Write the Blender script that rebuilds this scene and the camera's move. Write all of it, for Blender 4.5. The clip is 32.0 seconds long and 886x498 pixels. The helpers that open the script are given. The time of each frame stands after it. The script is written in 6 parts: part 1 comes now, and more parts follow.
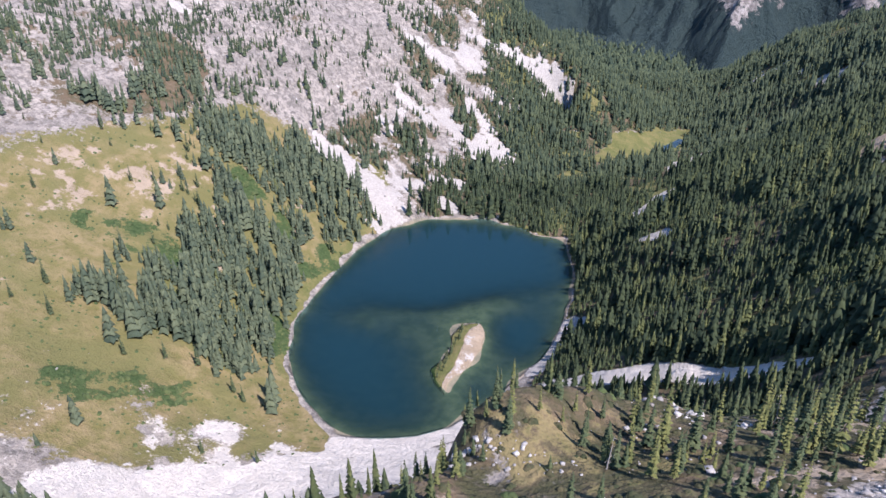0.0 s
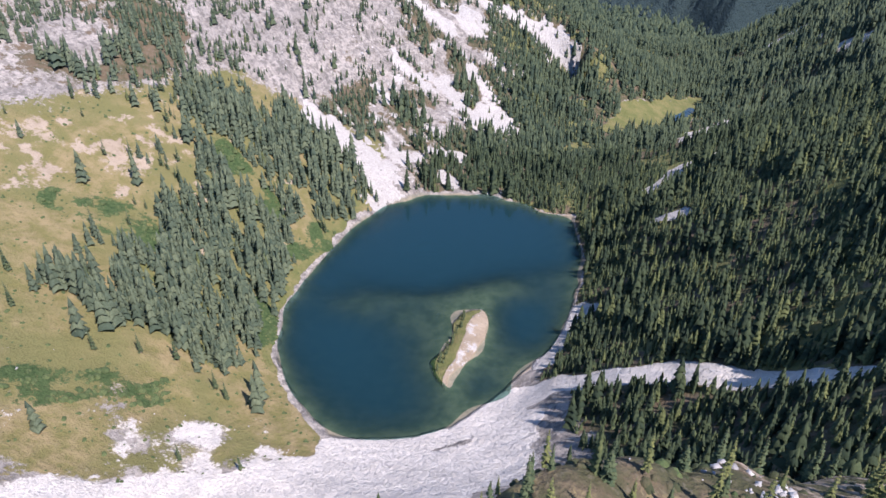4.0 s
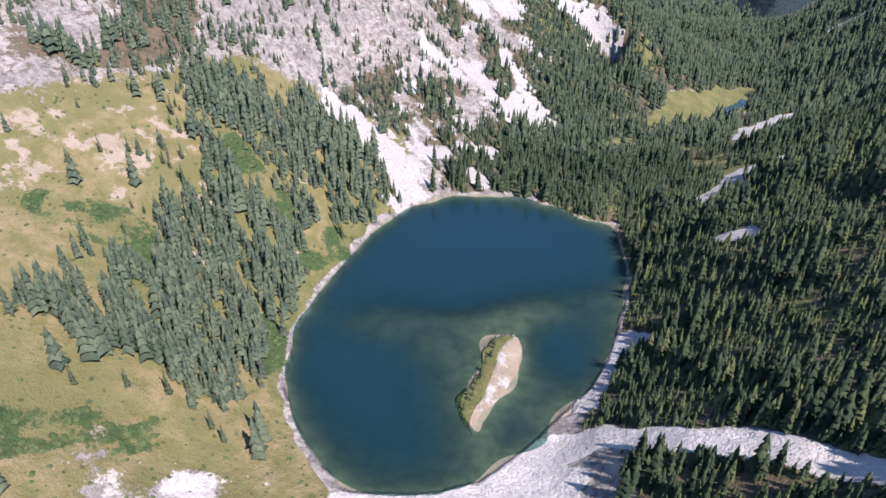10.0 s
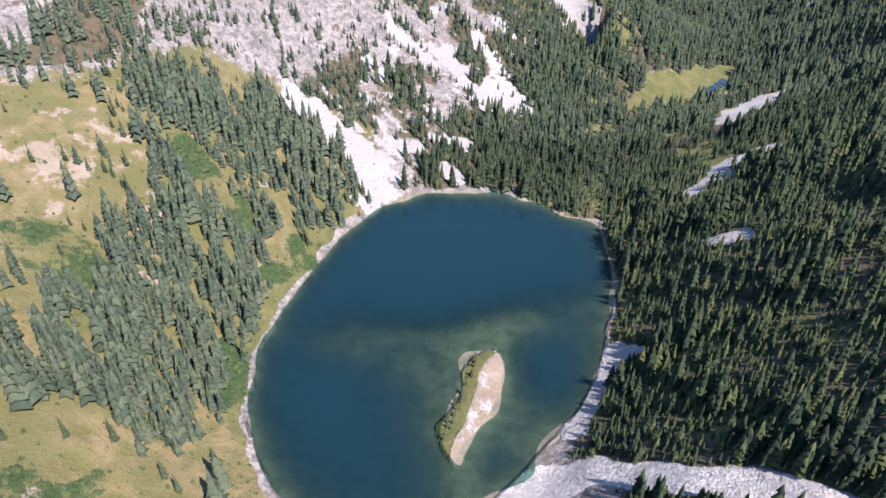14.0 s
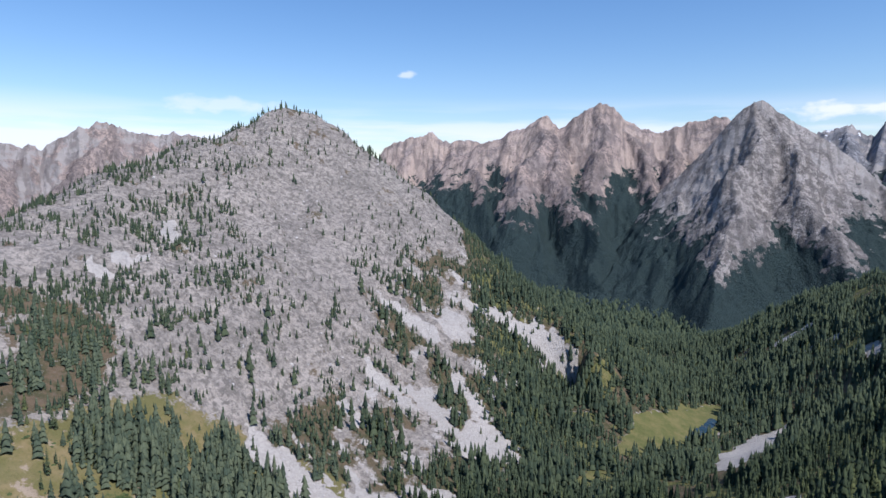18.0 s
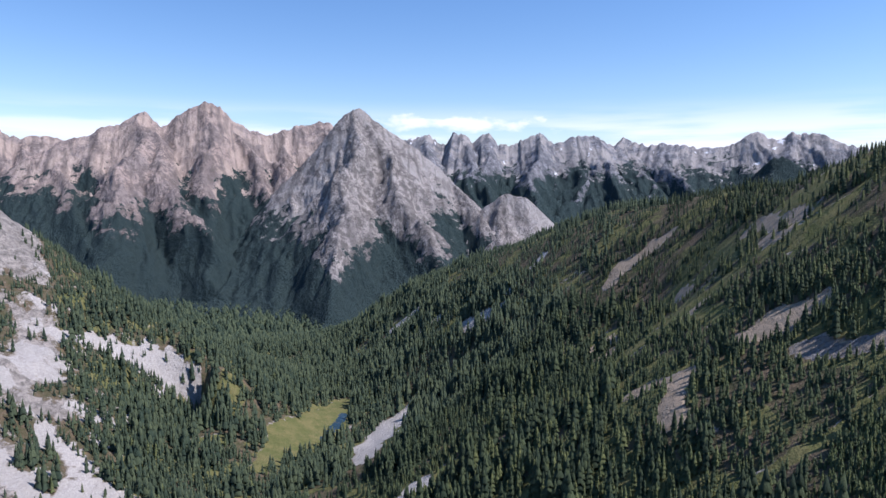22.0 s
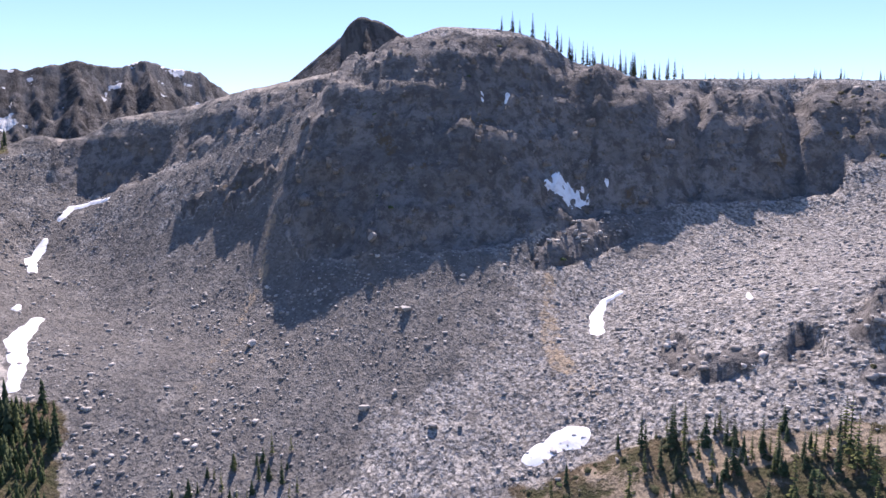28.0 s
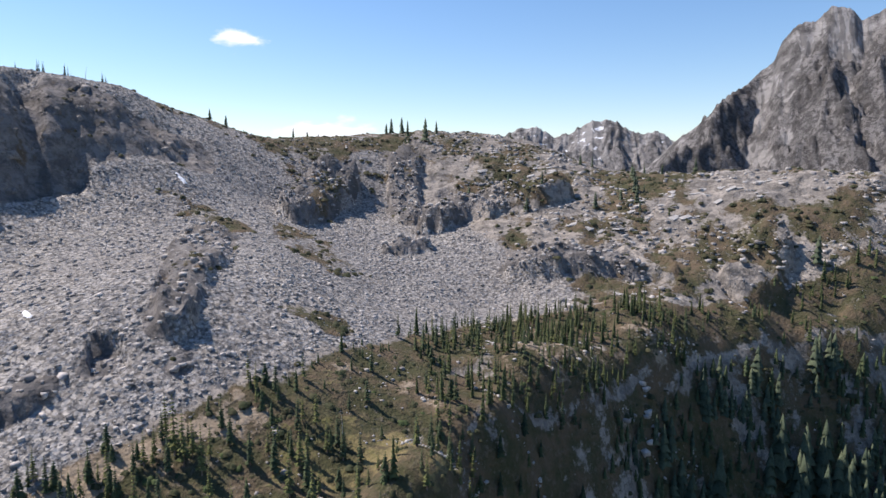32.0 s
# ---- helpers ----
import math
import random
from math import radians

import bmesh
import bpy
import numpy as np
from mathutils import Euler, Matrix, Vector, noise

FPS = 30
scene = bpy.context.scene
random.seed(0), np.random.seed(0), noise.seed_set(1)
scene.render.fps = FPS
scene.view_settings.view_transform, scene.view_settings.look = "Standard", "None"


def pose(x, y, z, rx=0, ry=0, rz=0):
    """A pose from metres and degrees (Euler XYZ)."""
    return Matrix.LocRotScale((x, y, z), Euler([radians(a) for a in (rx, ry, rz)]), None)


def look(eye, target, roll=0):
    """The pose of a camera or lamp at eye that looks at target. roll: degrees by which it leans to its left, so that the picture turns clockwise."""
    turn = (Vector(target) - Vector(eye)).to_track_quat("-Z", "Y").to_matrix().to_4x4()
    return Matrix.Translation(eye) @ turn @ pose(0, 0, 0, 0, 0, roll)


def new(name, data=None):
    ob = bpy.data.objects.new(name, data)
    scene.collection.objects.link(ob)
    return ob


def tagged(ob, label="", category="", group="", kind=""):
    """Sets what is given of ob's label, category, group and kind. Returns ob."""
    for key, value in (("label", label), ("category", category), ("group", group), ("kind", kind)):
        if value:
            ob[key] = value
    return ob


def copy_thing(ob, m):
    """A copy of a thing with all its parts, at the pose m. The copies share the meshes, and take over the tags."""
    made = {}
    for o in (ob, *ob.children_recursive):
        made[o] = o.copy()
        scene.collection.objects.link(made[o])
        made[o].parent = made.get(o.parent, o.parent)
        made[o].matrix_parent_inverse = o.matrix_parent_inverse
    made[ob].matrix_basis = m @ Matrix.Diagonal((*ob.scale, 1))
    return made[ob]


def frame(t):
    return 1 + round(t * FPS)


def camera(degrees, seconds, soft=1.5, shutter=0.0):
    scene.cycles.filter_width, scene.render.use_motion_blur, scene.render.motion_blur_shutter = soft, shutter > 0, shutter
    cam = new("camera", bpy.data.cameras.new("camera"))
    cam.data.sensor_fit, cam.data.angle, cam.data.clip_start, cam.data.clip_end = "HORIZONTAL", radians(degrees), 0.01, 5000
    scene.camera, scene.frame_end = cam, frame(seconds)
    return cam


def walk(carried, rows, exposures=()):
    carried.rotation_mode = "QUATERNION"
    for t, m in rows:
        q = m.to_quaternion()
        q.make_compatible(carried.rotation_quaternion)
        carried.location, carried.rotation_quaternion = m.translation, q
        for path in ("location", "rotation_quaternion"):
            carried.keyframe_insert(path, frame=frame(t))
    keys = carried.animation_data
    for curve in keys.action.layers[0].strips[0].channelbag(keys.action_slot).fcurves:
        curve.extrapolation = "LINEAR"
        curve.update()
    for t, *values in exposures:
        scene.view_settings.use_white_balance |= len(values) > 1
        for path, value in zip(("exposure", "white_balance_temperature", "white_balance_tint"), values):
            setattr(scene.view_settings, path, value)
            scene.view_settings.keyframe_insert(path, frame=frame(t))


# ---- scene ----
cam = camera(69.5, 32.0)
PATH = [
    (0, 0.0, -0.0, 300.0, -0.00, -28.48, -0.14),
    (1, -0.4, 9.4, 296.8, -0.05, -28.63, -0.12),
    (2, -0.6, 19.2, 293.7, -0.15, -31.51, -0.12),
    (3, -0.4, 29.3, 291.8, -0.13, -31.48, -0.11),
    (3.5, -0.6, 34.0, 291.1, -0.18, -31.42, -0.05),
    (5.5, -6.0, 52.5, 287.8, 0.82, -31.29, -0.06),
    (6, -6.9, 57.3, 287.4, 2.09, -31.24, -0.04),
    (6.5, -7.4, 62.2, 286.9, 2.02, -31.21, 0.06),
    (7, -7.5, 67.3, 286.2, 2.05, -31.16, 0.14),
    (8, -7.4, 77.8, 285.1, 2.13, -31.08, 0.12),
    (9, -7.2, 88.1, 284.5, 2.14, -31.02, 0.09),
    (9.5, -6.9, 93.3, 284.3, 2.18, -31.06, 0.07),
    (10, -6.6, 98.4, 284.1, 2.22, -33.36, 0.02),
    (10.5, -6.3, 103.7, 284.1, 2.25, -35.71, -0.04),
    (11, -6.0, 108.9, 284.2, 2.08, -35.79, -0.07),
    (11.5, -5.8, 113.9, 284.3, 1.08, -35.78, -0.05),
    (12, -5.8, 118.8, 284.3, 0.26, -35.75, -0.06),
    (12.5, -5.9, 123.7, 284.3, -0.20, -35.73, -0.03),
    (13, -6.0, 128.7, 284.4, -0.42, -35.70, -0.03),
    (14, -6.2, 139.0, 284.8, -0.39, -35.66, -0.07),
    (14.5, -6.1, 144.2, 285.2, -0.44, -32.97, 0.02),
    (15, -6.0, 148.9, 285.7, -0.54, -26.36, 0.22),
    (15.5, -5.7, 153.1, 285.8, -0.54, -19.48, 0.32),
    (17.5, -4.1, 169.6, 282.9, -1.12, -6.45, 0.02),
    (18, -3.7, 174.4, 282.5, -2.09, -6.38, 0.06),
    (18.5, -3.1, 179.6, 282.3, -3.95, -6.36, 0.04),
    (19, -2.3, 185.4, 281.9, -6.79, -6.32, 0.07),
    (19.5, -1.4, 191.6, 280.9, -10.30, -6.26, 0.02),
    (20, -0.3, 198.2, 279.5, -14.06, -6.23, -0.00),
    (20.5, 1.0, 204.6, 278.2, -18.05, -6.17, -0.04),
    (21, 2.6, 210.6, 277.2, -23.80, -6.12, -0.04),
    (21.5, 4.3, 216.0, 276.6, -29.79, -6.08, 0.00),
    (22, 6.0, 220.7, 276.0, -35.77, -6.08, -0.08),
    (22.5, 7.7, 224.7, 275.6, -45.23, -6.04, 0.03),
    (23, 9.2, 228.9, 275.8, -57.77, -6.03, -0.02),
    (23.5, 10.9, 233.0, 276.0, -65.89, -6.02, -0.03),
    (24, 13.2, 236.5, 276.0, -71.88, -6.01, -0.08),
    (24.5, 16.4, 239.5, 275.9, -78.44, -6.04, -0.23),
    (26.5, 32.0, 250.8, 275.4, -110.92, -6.02, 0.17),
    (27, 35.6, 252.2, 275.4, -119.73, -6.01, 0.15),
    (27.5, 39.3, 252.7, 275.4, -128.43, -5.96, 0.08),
    (28, 43.1, 253.1, 275.5, -137.09, -5.97, 0.06),
    (28.5, 46.6, 253.1, 275.6, -145.73, -5.97, -0.01),
    (29, 49.9, 253.0, 276.0, -154.31, -6.07, -0.10),
    (29.5, 53.0, 252.7, 276.7, -162.74, -6.21, -0.03),
    (30, 55.2, 252.4, 277.6, -170.74, -6.39, -0.12),
    (30.5, 56.9, 251.7, 277.9, -178.69, -6.45, 0.05),
    (31, 58.6, 249.6, 278.0, -186.66, -6.48, -0.05),
    (31.5, 60.6, 247.4, 278.1, -194.77, -6.53, 0.02),
    (32, 62.6, 244.9, 278.2, -200.70, -6.52, 0.01),
]
LIGHT = [(0, 0.89, 6080, 25), (8, 0.95, 6080, 25), (13.5, 1.04, 6100, 26), (15.5, 1.04, 6050, 25), (17.6, 0.18, 5850, 18), (20.5, 0.27, 5850, 19), (23, 0.45, 5950, 25), (26.5, 0.84, 6550, 29), (29, 0.82, 6550, 28), (30.5, 0.53, 6550, 24), (32, 0.45, 6600, 18)]
walk(cam, [(t, pose(x, y, z, 90 + pitch, 0, yaw) @ pose(0, 0, 0, 0, 0, roll)) for t, x, y, z, yaw, pitch, roll in PATH], LIGHT)

# ---- sky and sun ----
SUN_BEARING, SUN_HEIGHT = 137.0, 53.0
world = bpy.data.worlds.new("sky")
scene.world = world
world.use_nodes = True
wn, wl = world.node_tree.nodes, world.node_tree.links
sky = wn.new("ShaderNodeTexSky")
sky.sky_type, sky.sun_disc = "NISHITA", False
sky.sun_elevation, sky.sun_rotation = radians(SUN_HEIGHT), radians(SUN_BEARING)
sky.altitude, sky.air_density, sky.dust_density, sky.ozone_density = 1900, 1.3, 0.6, 2.0
wn["Background"].inputs["Strength"].default_value = 0.115
def cloud_layer():
    """Thin bright streaks of cloud low over the horizon, and a few small puffs."""
    way = wn.new("ShaderNodeTexCoord").outputs["Generated"]
    parts = wn.new("ShaderNodeSeparateXYZ")
    wl.new(way, parts.inputs[0])

    def noise(size, lift, scale, detail):
        m = wn.new("ShaderNodeMapping")
        m.inputs["Scale"].default_value, m.inputs["Location"].default_value = size, lift
        wl.new(way, m.inputs["Vector"])
        t = wn.new("ShaderNodeTexNoise")
        t.inputs["Scale"].default_value, t.inputs["Detail"].default_value = scale, detail
        wl.new(m.outputs["Vector"], t.inputs["Vector"])
        return t.outputs["Fac"]

    def span(value, a, b):
        r = wn.new("ShaderNodeMapRange")
        r.interpolation_type = "SMOOTHSTEP"
        wl.new(value, r.inputs[0])
        r.inputs[1].default_value, r.inputs[2].default_value = a, b
        return r.outputs[0]

    def times(a, b):
        m = wn.new("ShaderNodeMath")
        m.operation, m.use_clamp = "MULTIPLY", True
        wl.new(a, m.inputs[0])
        if hasattr(b, "is_linked"):
            wl.new(b, m.inputs[1])
        else:
            m.inputs[1].default_value = b
        return m.outputs[0]

    height = parts.outputs["Z"]
    band = times(times(span(height, 0.125, 0.05), span(parts.outputs["Y"], -0.75, -0.2)), span(noise((1, 1, 11), (0.35, 0.2, 0), 2.6, 5), 0.40, 0.56))
    ragged = noise((1, 1, 2.2), (4.1, 1.7, 0.4), 26.0, 6)

    def blob(x, y, z, wide, high, strength):
        """One cloud at a bearing, torn at its edges."""
        side = wn.new("ShaderNodeVectorMath")
        side.operation = "DOT_PRODUCT"
        wl.new(way, side.inputs[0])
        side.inputs[1].default_value = (y / math.hypot(x, y) / wide, -x / math.hypot(x, y) / wide, 0)
        ahead = wn.new("ShaderNodeVectorMath")
        ahead.operation = "DOT_PRODUCT"
        wl.new(way, ahead.inputs[0])
        ahead.inputs[1].default_value = (x, y, z)
        lift = wn.new("ShaderNodeMath")
        lift.operation = "MULTIPLY_ADD"
        wl.new(height, lift.inputs[0])
        lift.inputs[1].default_value, lift.inputs[2].default_value = 1 / high, -z / high
        both_ = wn.new("ShaderNodeCombineXYZ")
        wl.new(side.outputs["Value"], both_.inputs[0]), wl.new(lift.outputs[0], both_.inputs[1])
        far = wn.new("ShaderNodeVectorMath")
        far.operation = "LENGTH"
        wl.new(both_.outputs[0], far.inputs[0])
        edge = wn.new("ShaderNodeMath")
        edge.operation = "MULTIPLY_ADD"
        wl.new(ragged, edge.inputs[0])
        edge.inputs[1].default_value = 2.6
        wl.new(far.outputs["Value"], edge.inputs[2])
        return times(times(span(edge.outputs[0], 2.3, 1.5), span(ahead.outputs["Value"], 0.5, 0.8)), strength)

    clouds = [times(band, 0.85), blob(-0.062, -0.978, 0.194, 0.036, 0.017, 0.85), blob(-0.021, 0.988, 0.154, 0.020, 0.007, 0.6), blob(-0.279, 0.955, 0.103, 0.11, 0.014, 0.5),
              blob(0.60, 0.796, 0.088, 0.19, 0.014, 0.9), blob(-0.175, -0.982, 0.066, 0.085, 0.024, 0.85), blob(-0.33, 0.94, 0.06, 0.03, 0.012, 0.7), blob(0.99, 0.05, 0.075, 0.16, 0.022, 0.85)]
    top = clouds[0]
    for cloud in clouds[1:]:
        more = wn.new("ShaderNodeMath")
        more.operation = "MAXIMUM"
        wl.new(top, more.inputs[0]), wl.new(cloud, more.inputs[1])
        top = more.outputs[0]
    rich = wn.new("ShaderNodeHueSaturation")
    rich.inputs["Saturation"].default_value = 1.2
    wl.new(sky.outputs["Color"], rich.inputs["Color"])
    both = wn.new("ShaderNodeMix")
    both.data_type = "RGBA"
    wl.new(top, both.inputs[0]), wl.new(rich.outputs["Color"], both.inputs[6])
    both.inputs[7].default_value = (7.5, 7.8, 8.2, 1)
    wl.new(both.outputs[2], wn["Background"].inputs["Color"])


cloud_layer()

lamp = bpy.data.lights.new("sun", "SUN")
lamp.energy, lamp.angle, lamp.color = 4.6, radians(0.55), (1.0, 0.945, 0.855)
sun = new("sun", lamp)
az, el = radians(SUN_BEARING), radians(SUN_HEIGHT)
sun.matrix_world = look((800 * math.sin(az), 800 * math.cos(az), 900), (800 * math.sin(az) - math.sin(az) * math.cos(el), 800 * math.cos(az) - math.cos(az) * math.cos(el), 900 - math.sin(el)))


# ---- materials ----
def material(name):
    m = bpy.data.materials.new(name)
    m.use_nodes = True
    n, l = m.node_tree.nodes, m.node_tree.links
    return m, n, l, n["Principled BSDF"]


def plug(l, socket, value):
    if hasattr(value, "is_linked"):
        l.new(value, socket)
    elif isinstance(value, tuple) and len(value) == 3:
        socket.default_value = (*value, 1)
    else:
        socket.default_value = value


def mix(n, l, factor, a, b):
    node = n.new("ShaderNodeMix")
    node.data_type = "RGBA"
    plug(l, node.inputs[0], factor), plug(l, node.inputs[6], a), plug(l, node.inputs[7], b)
    return node.outputs[2]


def calc(n, l, op, a, b=0.0, clamp=False):
    node = n.new("ShaderNodeMath")
    node.operation, node.use_clamp = op, clamp
    plug(l, node.inputs[0], a), plug(l, node.inputs[1], b)
    return node.outputs[0]


def ramp(n, l, value, a, b):
    node = n.new("ShaderNodeMapRange")
    node.interpolation_type = "SMOOTHSTEP"
    plug(l, node.inputs[0], value)
    node.inputs[1].default_value, node.inputs[2].default_value = a, b
    return node.outputs[0]


def place_node(n):
    return n.new("ShaderNodeNewGeometry").outputs["Position"]


def grain(n, l, size, detail=4.0, at=None, squeeze=None, rough=0.55):
    """Noise in 0..1 with features of that many metres."""
    node = n.new("ShaderNodeTexNoise")
    node.inputs["Scale"].default_value, node.inputs["Detail"].default_value, node.inputs["Roughness"].default_value = 1 / size, detail, rough
    at = at or place_node(n)
    if squeeze:
        m = n.new("ShaderNodeMapping")
        m.inputs["Scale"].default_value = squeeze
        l.new(at, m.inputs["Vector"])
        at = m.outputs["Vector"]
    l.new(at, node.inputs["Vector"])
    return node.outputs["Fac"]


def cells(n, l, size, feature="F1", out="Distance"):
    node = n.new("ShaderNodeTexVoronoi")
    node.feature = feature
    node.inputs["Scale"].default_value = 1 / size
    l.new(place_node(n), node.inputs["Vector"])
    return node.outputs[out]


def relief(n, l, shader, height, distance, strength=1.0, before=None):
    node = n.new("ShaderNodeBump")
    node.inputs["Strength"].default_value, node.inputs["Distance"].default_value = strength, distance
    l.new(height, node.inputs["Height"])
    if before:
        l.new(before, node.inputs["Normal"])
    l.new(node.outputs["Normal"], shader.inputs["Normal"])
    return node.outputs["Normal"]


def attribute(n, name, out="Fac"):
    node = n.new("ShaderNodeAttribute")
    node.attribute_name = name
    return node.outputs[out]


def rock_colour(n, l, a, b, c):
    big, small = grain(n, l, 60, 6, rough=0.65), grain(n, l, 6, 7, rough=0.75)
    col = mix(n, l, ramp(n, l, big, 0.38, 0.62), a, b)
    crack = ramp(n, l, grain(n, l, 9, 6, squeeze=(1.0, 1.0, 0.35), rough=0.7), 0.51, 0.60)
    col = mix(n, l, calc(n, l, "MULTIPLY", ramp(n, l, small, 0.46, 0.60), 0.75), col, c)
    ledge = ramp(n, l, grain(n, l, 16, 5, squeeze=(0.25, 0.25, 2.2), rough=0.65), 0.51, 0.60)
    col = mix(n, l, calc(n, l, "MULTIPLY", ledge, 0.28), col, c)
    chips = ramp(n, l, stone_tones(n, l, 2.6), 0.62, 0.8)
    col = mix(n, l, calc(n, l, "MULTIPLY", chips, 0.25), col, c)
    speck = ramp(n, l, grain(n, l, 2.4, 5, rough=0.85), 0.53, 0.60)
    col = mix(n, l, calc(n, l, "MULTIPLY", speck, 0.3), col, c)
    return mix(n, l, calc(n, l, "MULTIPLY", crack, 0.5), col, c)


def stone_tones(n, l, size):
    node = n.new("ShaderNodeSeparateColor")
    l.new(cells(n, l, size, "F1", "Color"), node.inputs[0])
    return node.outputs[0]


def facet(n, l, size):
    """Height of a bed of broken stones: each cell a face tilted its own way."""
    node = n.new("ShaderNodeTexVoronoi")
    node.inputs["Scale"].default_value = 1 / size
    at = place_node(n)
    l.new(at, node.inputs["Vector"])
    off, lean, dot = n.new("ShaderNodeVectorMath"), n.new("ShaderNodeVectorMath"), n.new("ShaderNodeVectorMath")
    off.operation, lean.operation, dot.operation = "SUBTRACT", "SUBTRACT", "DOT_PRODUCT"
    l.new(at, off.inputs[0]), l.new(node.outputs["Position"], off.inputs[1])
    l.new(node.outputs["Color"], lean.inputs[0])
    lean.inputs[1].default_value = (0.5, 0.5, 0.5)
    l.new(off.outputs[0], dot.inputs[0]), l.new(lean.outputs[0], dot.inputs[1])
    return dot.outputs["Value"]


def ground_material(name, rock=((0.375, 0.338, 0.295), (0.30, 0.272, 0.24), (0.115, 0.106, 0.095))):
    m, n, l, s = material(name)
    s.inputs["Roughness"].default_value = 0.95
    s.inputs["Specular IOR Level"].default_value = 0.15
    fine = grain(n, l, 2.6, 6, rough=0.7)
    mid = grain(n, l, 12, 6, rough=0.65)
    wide = grain(n, l, 70, 4)

    def edge(value, wobble=1.5):
        shifted = calc(n, l, "ADD", value, calc(n, l, "MULTIPLY", calc(n, l, "SUBTRACT", mid, 0.5), wobble))
        shifted = calc(n, l, "ADD", shifted, calc(n, l, "MULTIPLY", calc(n, l, "SUBTRACT", fine, 0.5), 0.9))
        return ramp(n, l, shifted, 0.40, 0.60)

    col = rock_colour(n, l, *rock)
    scree = mix(n, l, ramp(n, l, wide, 0.35, 0.65), (0.475, 0.445, 0.405), (0.41, 0.385, 0.35))
    scree = mix(n, l, calc(n, l, "MULTIPLY", stone_tones(n, l, 1.8), 0.5), scree, (0.26, 0.247, 0.23))
    gravel = mix(n, l, ramp(n, l, mid, 0.35, 0.65), (0.62, 0.575, 0.51), (0.52, 0.48, 0.425))
    gravel = mix(n, l, calc(n, l, "MULTIPLY", stone_tones(n, l, 1.2), 0.5), gravel, (0.36, 0.345, 0.325))
    talus = mix(n, l, ramp(n, l, wide, 0.35, 0.65), (0.44, 0.42, 0.39), (0.355, 0.337, 0.315))
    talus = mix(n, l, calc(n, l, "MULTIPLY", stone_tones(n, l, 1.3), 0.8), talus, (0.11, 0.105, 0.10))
    talus = mix(n, l, calc(n, l, "MULTIPLY", ramp(n, l, stone_tones(n, l, 0.9), 0.72, 0.9), 0.75), talus, (0.44, 0.425, 0.41))
    # Shade in the gaps between the stones, put in as near-black colour.
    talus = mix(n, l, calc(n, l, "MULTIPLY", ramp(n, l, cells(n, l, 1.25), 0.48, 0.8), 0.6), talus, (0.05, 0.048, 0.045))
    grit = mix(n, l, ramp(n, l, mid, 0.35, 0.65), (0.24, 0.229, 0.214), (0.18, 0.171, 0.16))
    grit = mix(n, l, calc(n, l, "MULTIPLY", stone_tones(n, l, 1.1), 0.7), grit, (0.10, 0.095, 0.09))
    wall = rock_colour(n, l, (0.25, 0.235, 0.222), (0.18, 0.17, 0.162), (0.085, 0.08, 0.076))
    col = mix(n, l, edge(attribute(n, "cliff"), 1.0), col, wall)
    grass = mix(n, l, ramp(n, l, mid, 0.35, 0.65), (0.145, 0.132, 0.05), (0.235, 0.185, 0.095))
    grass = mix(n, l, ramp(n, l, wide, 0.42, 0.6), grass, mix(n, l, fine, (0.10, 0.11, 0.04), (0.18, 0.155, 0.065)))
    grass = mix(n, l, calc(n, l, "MULTIPLY", ramp(n, l, fine, 0.5, 0.75), 0.6), grass, (0.07, 0.085, 0.03))
    heath = mix(n, l, ramp(n, l, mid, 0.4, 0.62), (0.066, 0.066, 0.033), (0.13, 0.098, 0.064))
    heath = mix(n, l, calc(n, l, "MULTIPLY", ramp(n, l, fine, 0.52, 0.72), 0.7), heath, (0.17, 0.145, 0.115))
    dirt = mix(n, l, ramp(n, l, mid, 0.35, 0.65), (0.27, 0.215, 0.15), (0.335, 0.272, 0.20))
    dirt = mix(n, l, calc(n, l, "MULTIPLY", ramp(n, l, fine, 0.5, 0.7), 0.5), dirt, (0.20, 0.16, 0.12))
    turf = mix(n, l, ramp(n, l, mid, 0.35, 0.65), (0.105, 0.115, 0.040), (0.165, 0.15, 0.062))
    turf = mix(n, l, calc(n, l, "MULTIPLY", ramp(n, l, fine, 0.5, 0.72), 0.6), turf, (0.065, 0.085, 0.026))
    bush = mix(n, l, ramp(n, l, fine, 0.35, 0.65), (0.03, 0.055, 0.02), (0.065, 0.095, 0.035))
    silt = mix(n, l, ramp(n, l, mid, 0.35, 0.65), (0.23, 0.20, 0.14), (0.13, 0.13, 0.095))
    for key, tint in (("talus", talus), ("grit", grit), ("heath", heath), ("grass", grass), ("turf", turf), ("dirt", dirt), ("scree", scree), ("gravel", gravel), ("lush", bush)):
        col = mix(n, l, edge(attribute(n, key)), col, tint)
    col = mix(n, l, attribute(n, "bed"), col, silt)
    l.new(col, s.inputs["Base Color"])
    bare = calc(n, l, "SUBTRACT", 1.0, calc(n, l, "MULTIPLY", attribute(n, "bed"), 0.9))
    height = calc(n, l, "ADD", calc(n, l, "MULTIPLY", fine, 0.5), calc(n, l, "MULTIPLY", cells(n, l, 1.1), 0.15))
    height = calc(n, l, "ADD", height, calc(n, l, "MULTIPLY", mid, 1.2))
    stony = calc(n, l, "MAXIMUM", calc(n, l, "SUBTRACT", calc(n, l, "MULTIPLY", attribute(n, "talus"), 1.5), calc(n, l, "MULTIPLY", attribute(n, "grit"), 0.8)), calc(n, l, "MULTIPLY", calc(n, l, "ADD", attribute(n, "scree"), attribute(n, "gravel")), 0.6))
    facets = calc(n, l, "ADD", facet(n, l, 0.9), calc(n, l, "MULTIPLY", facet(n, l, 1.9), 0.7))
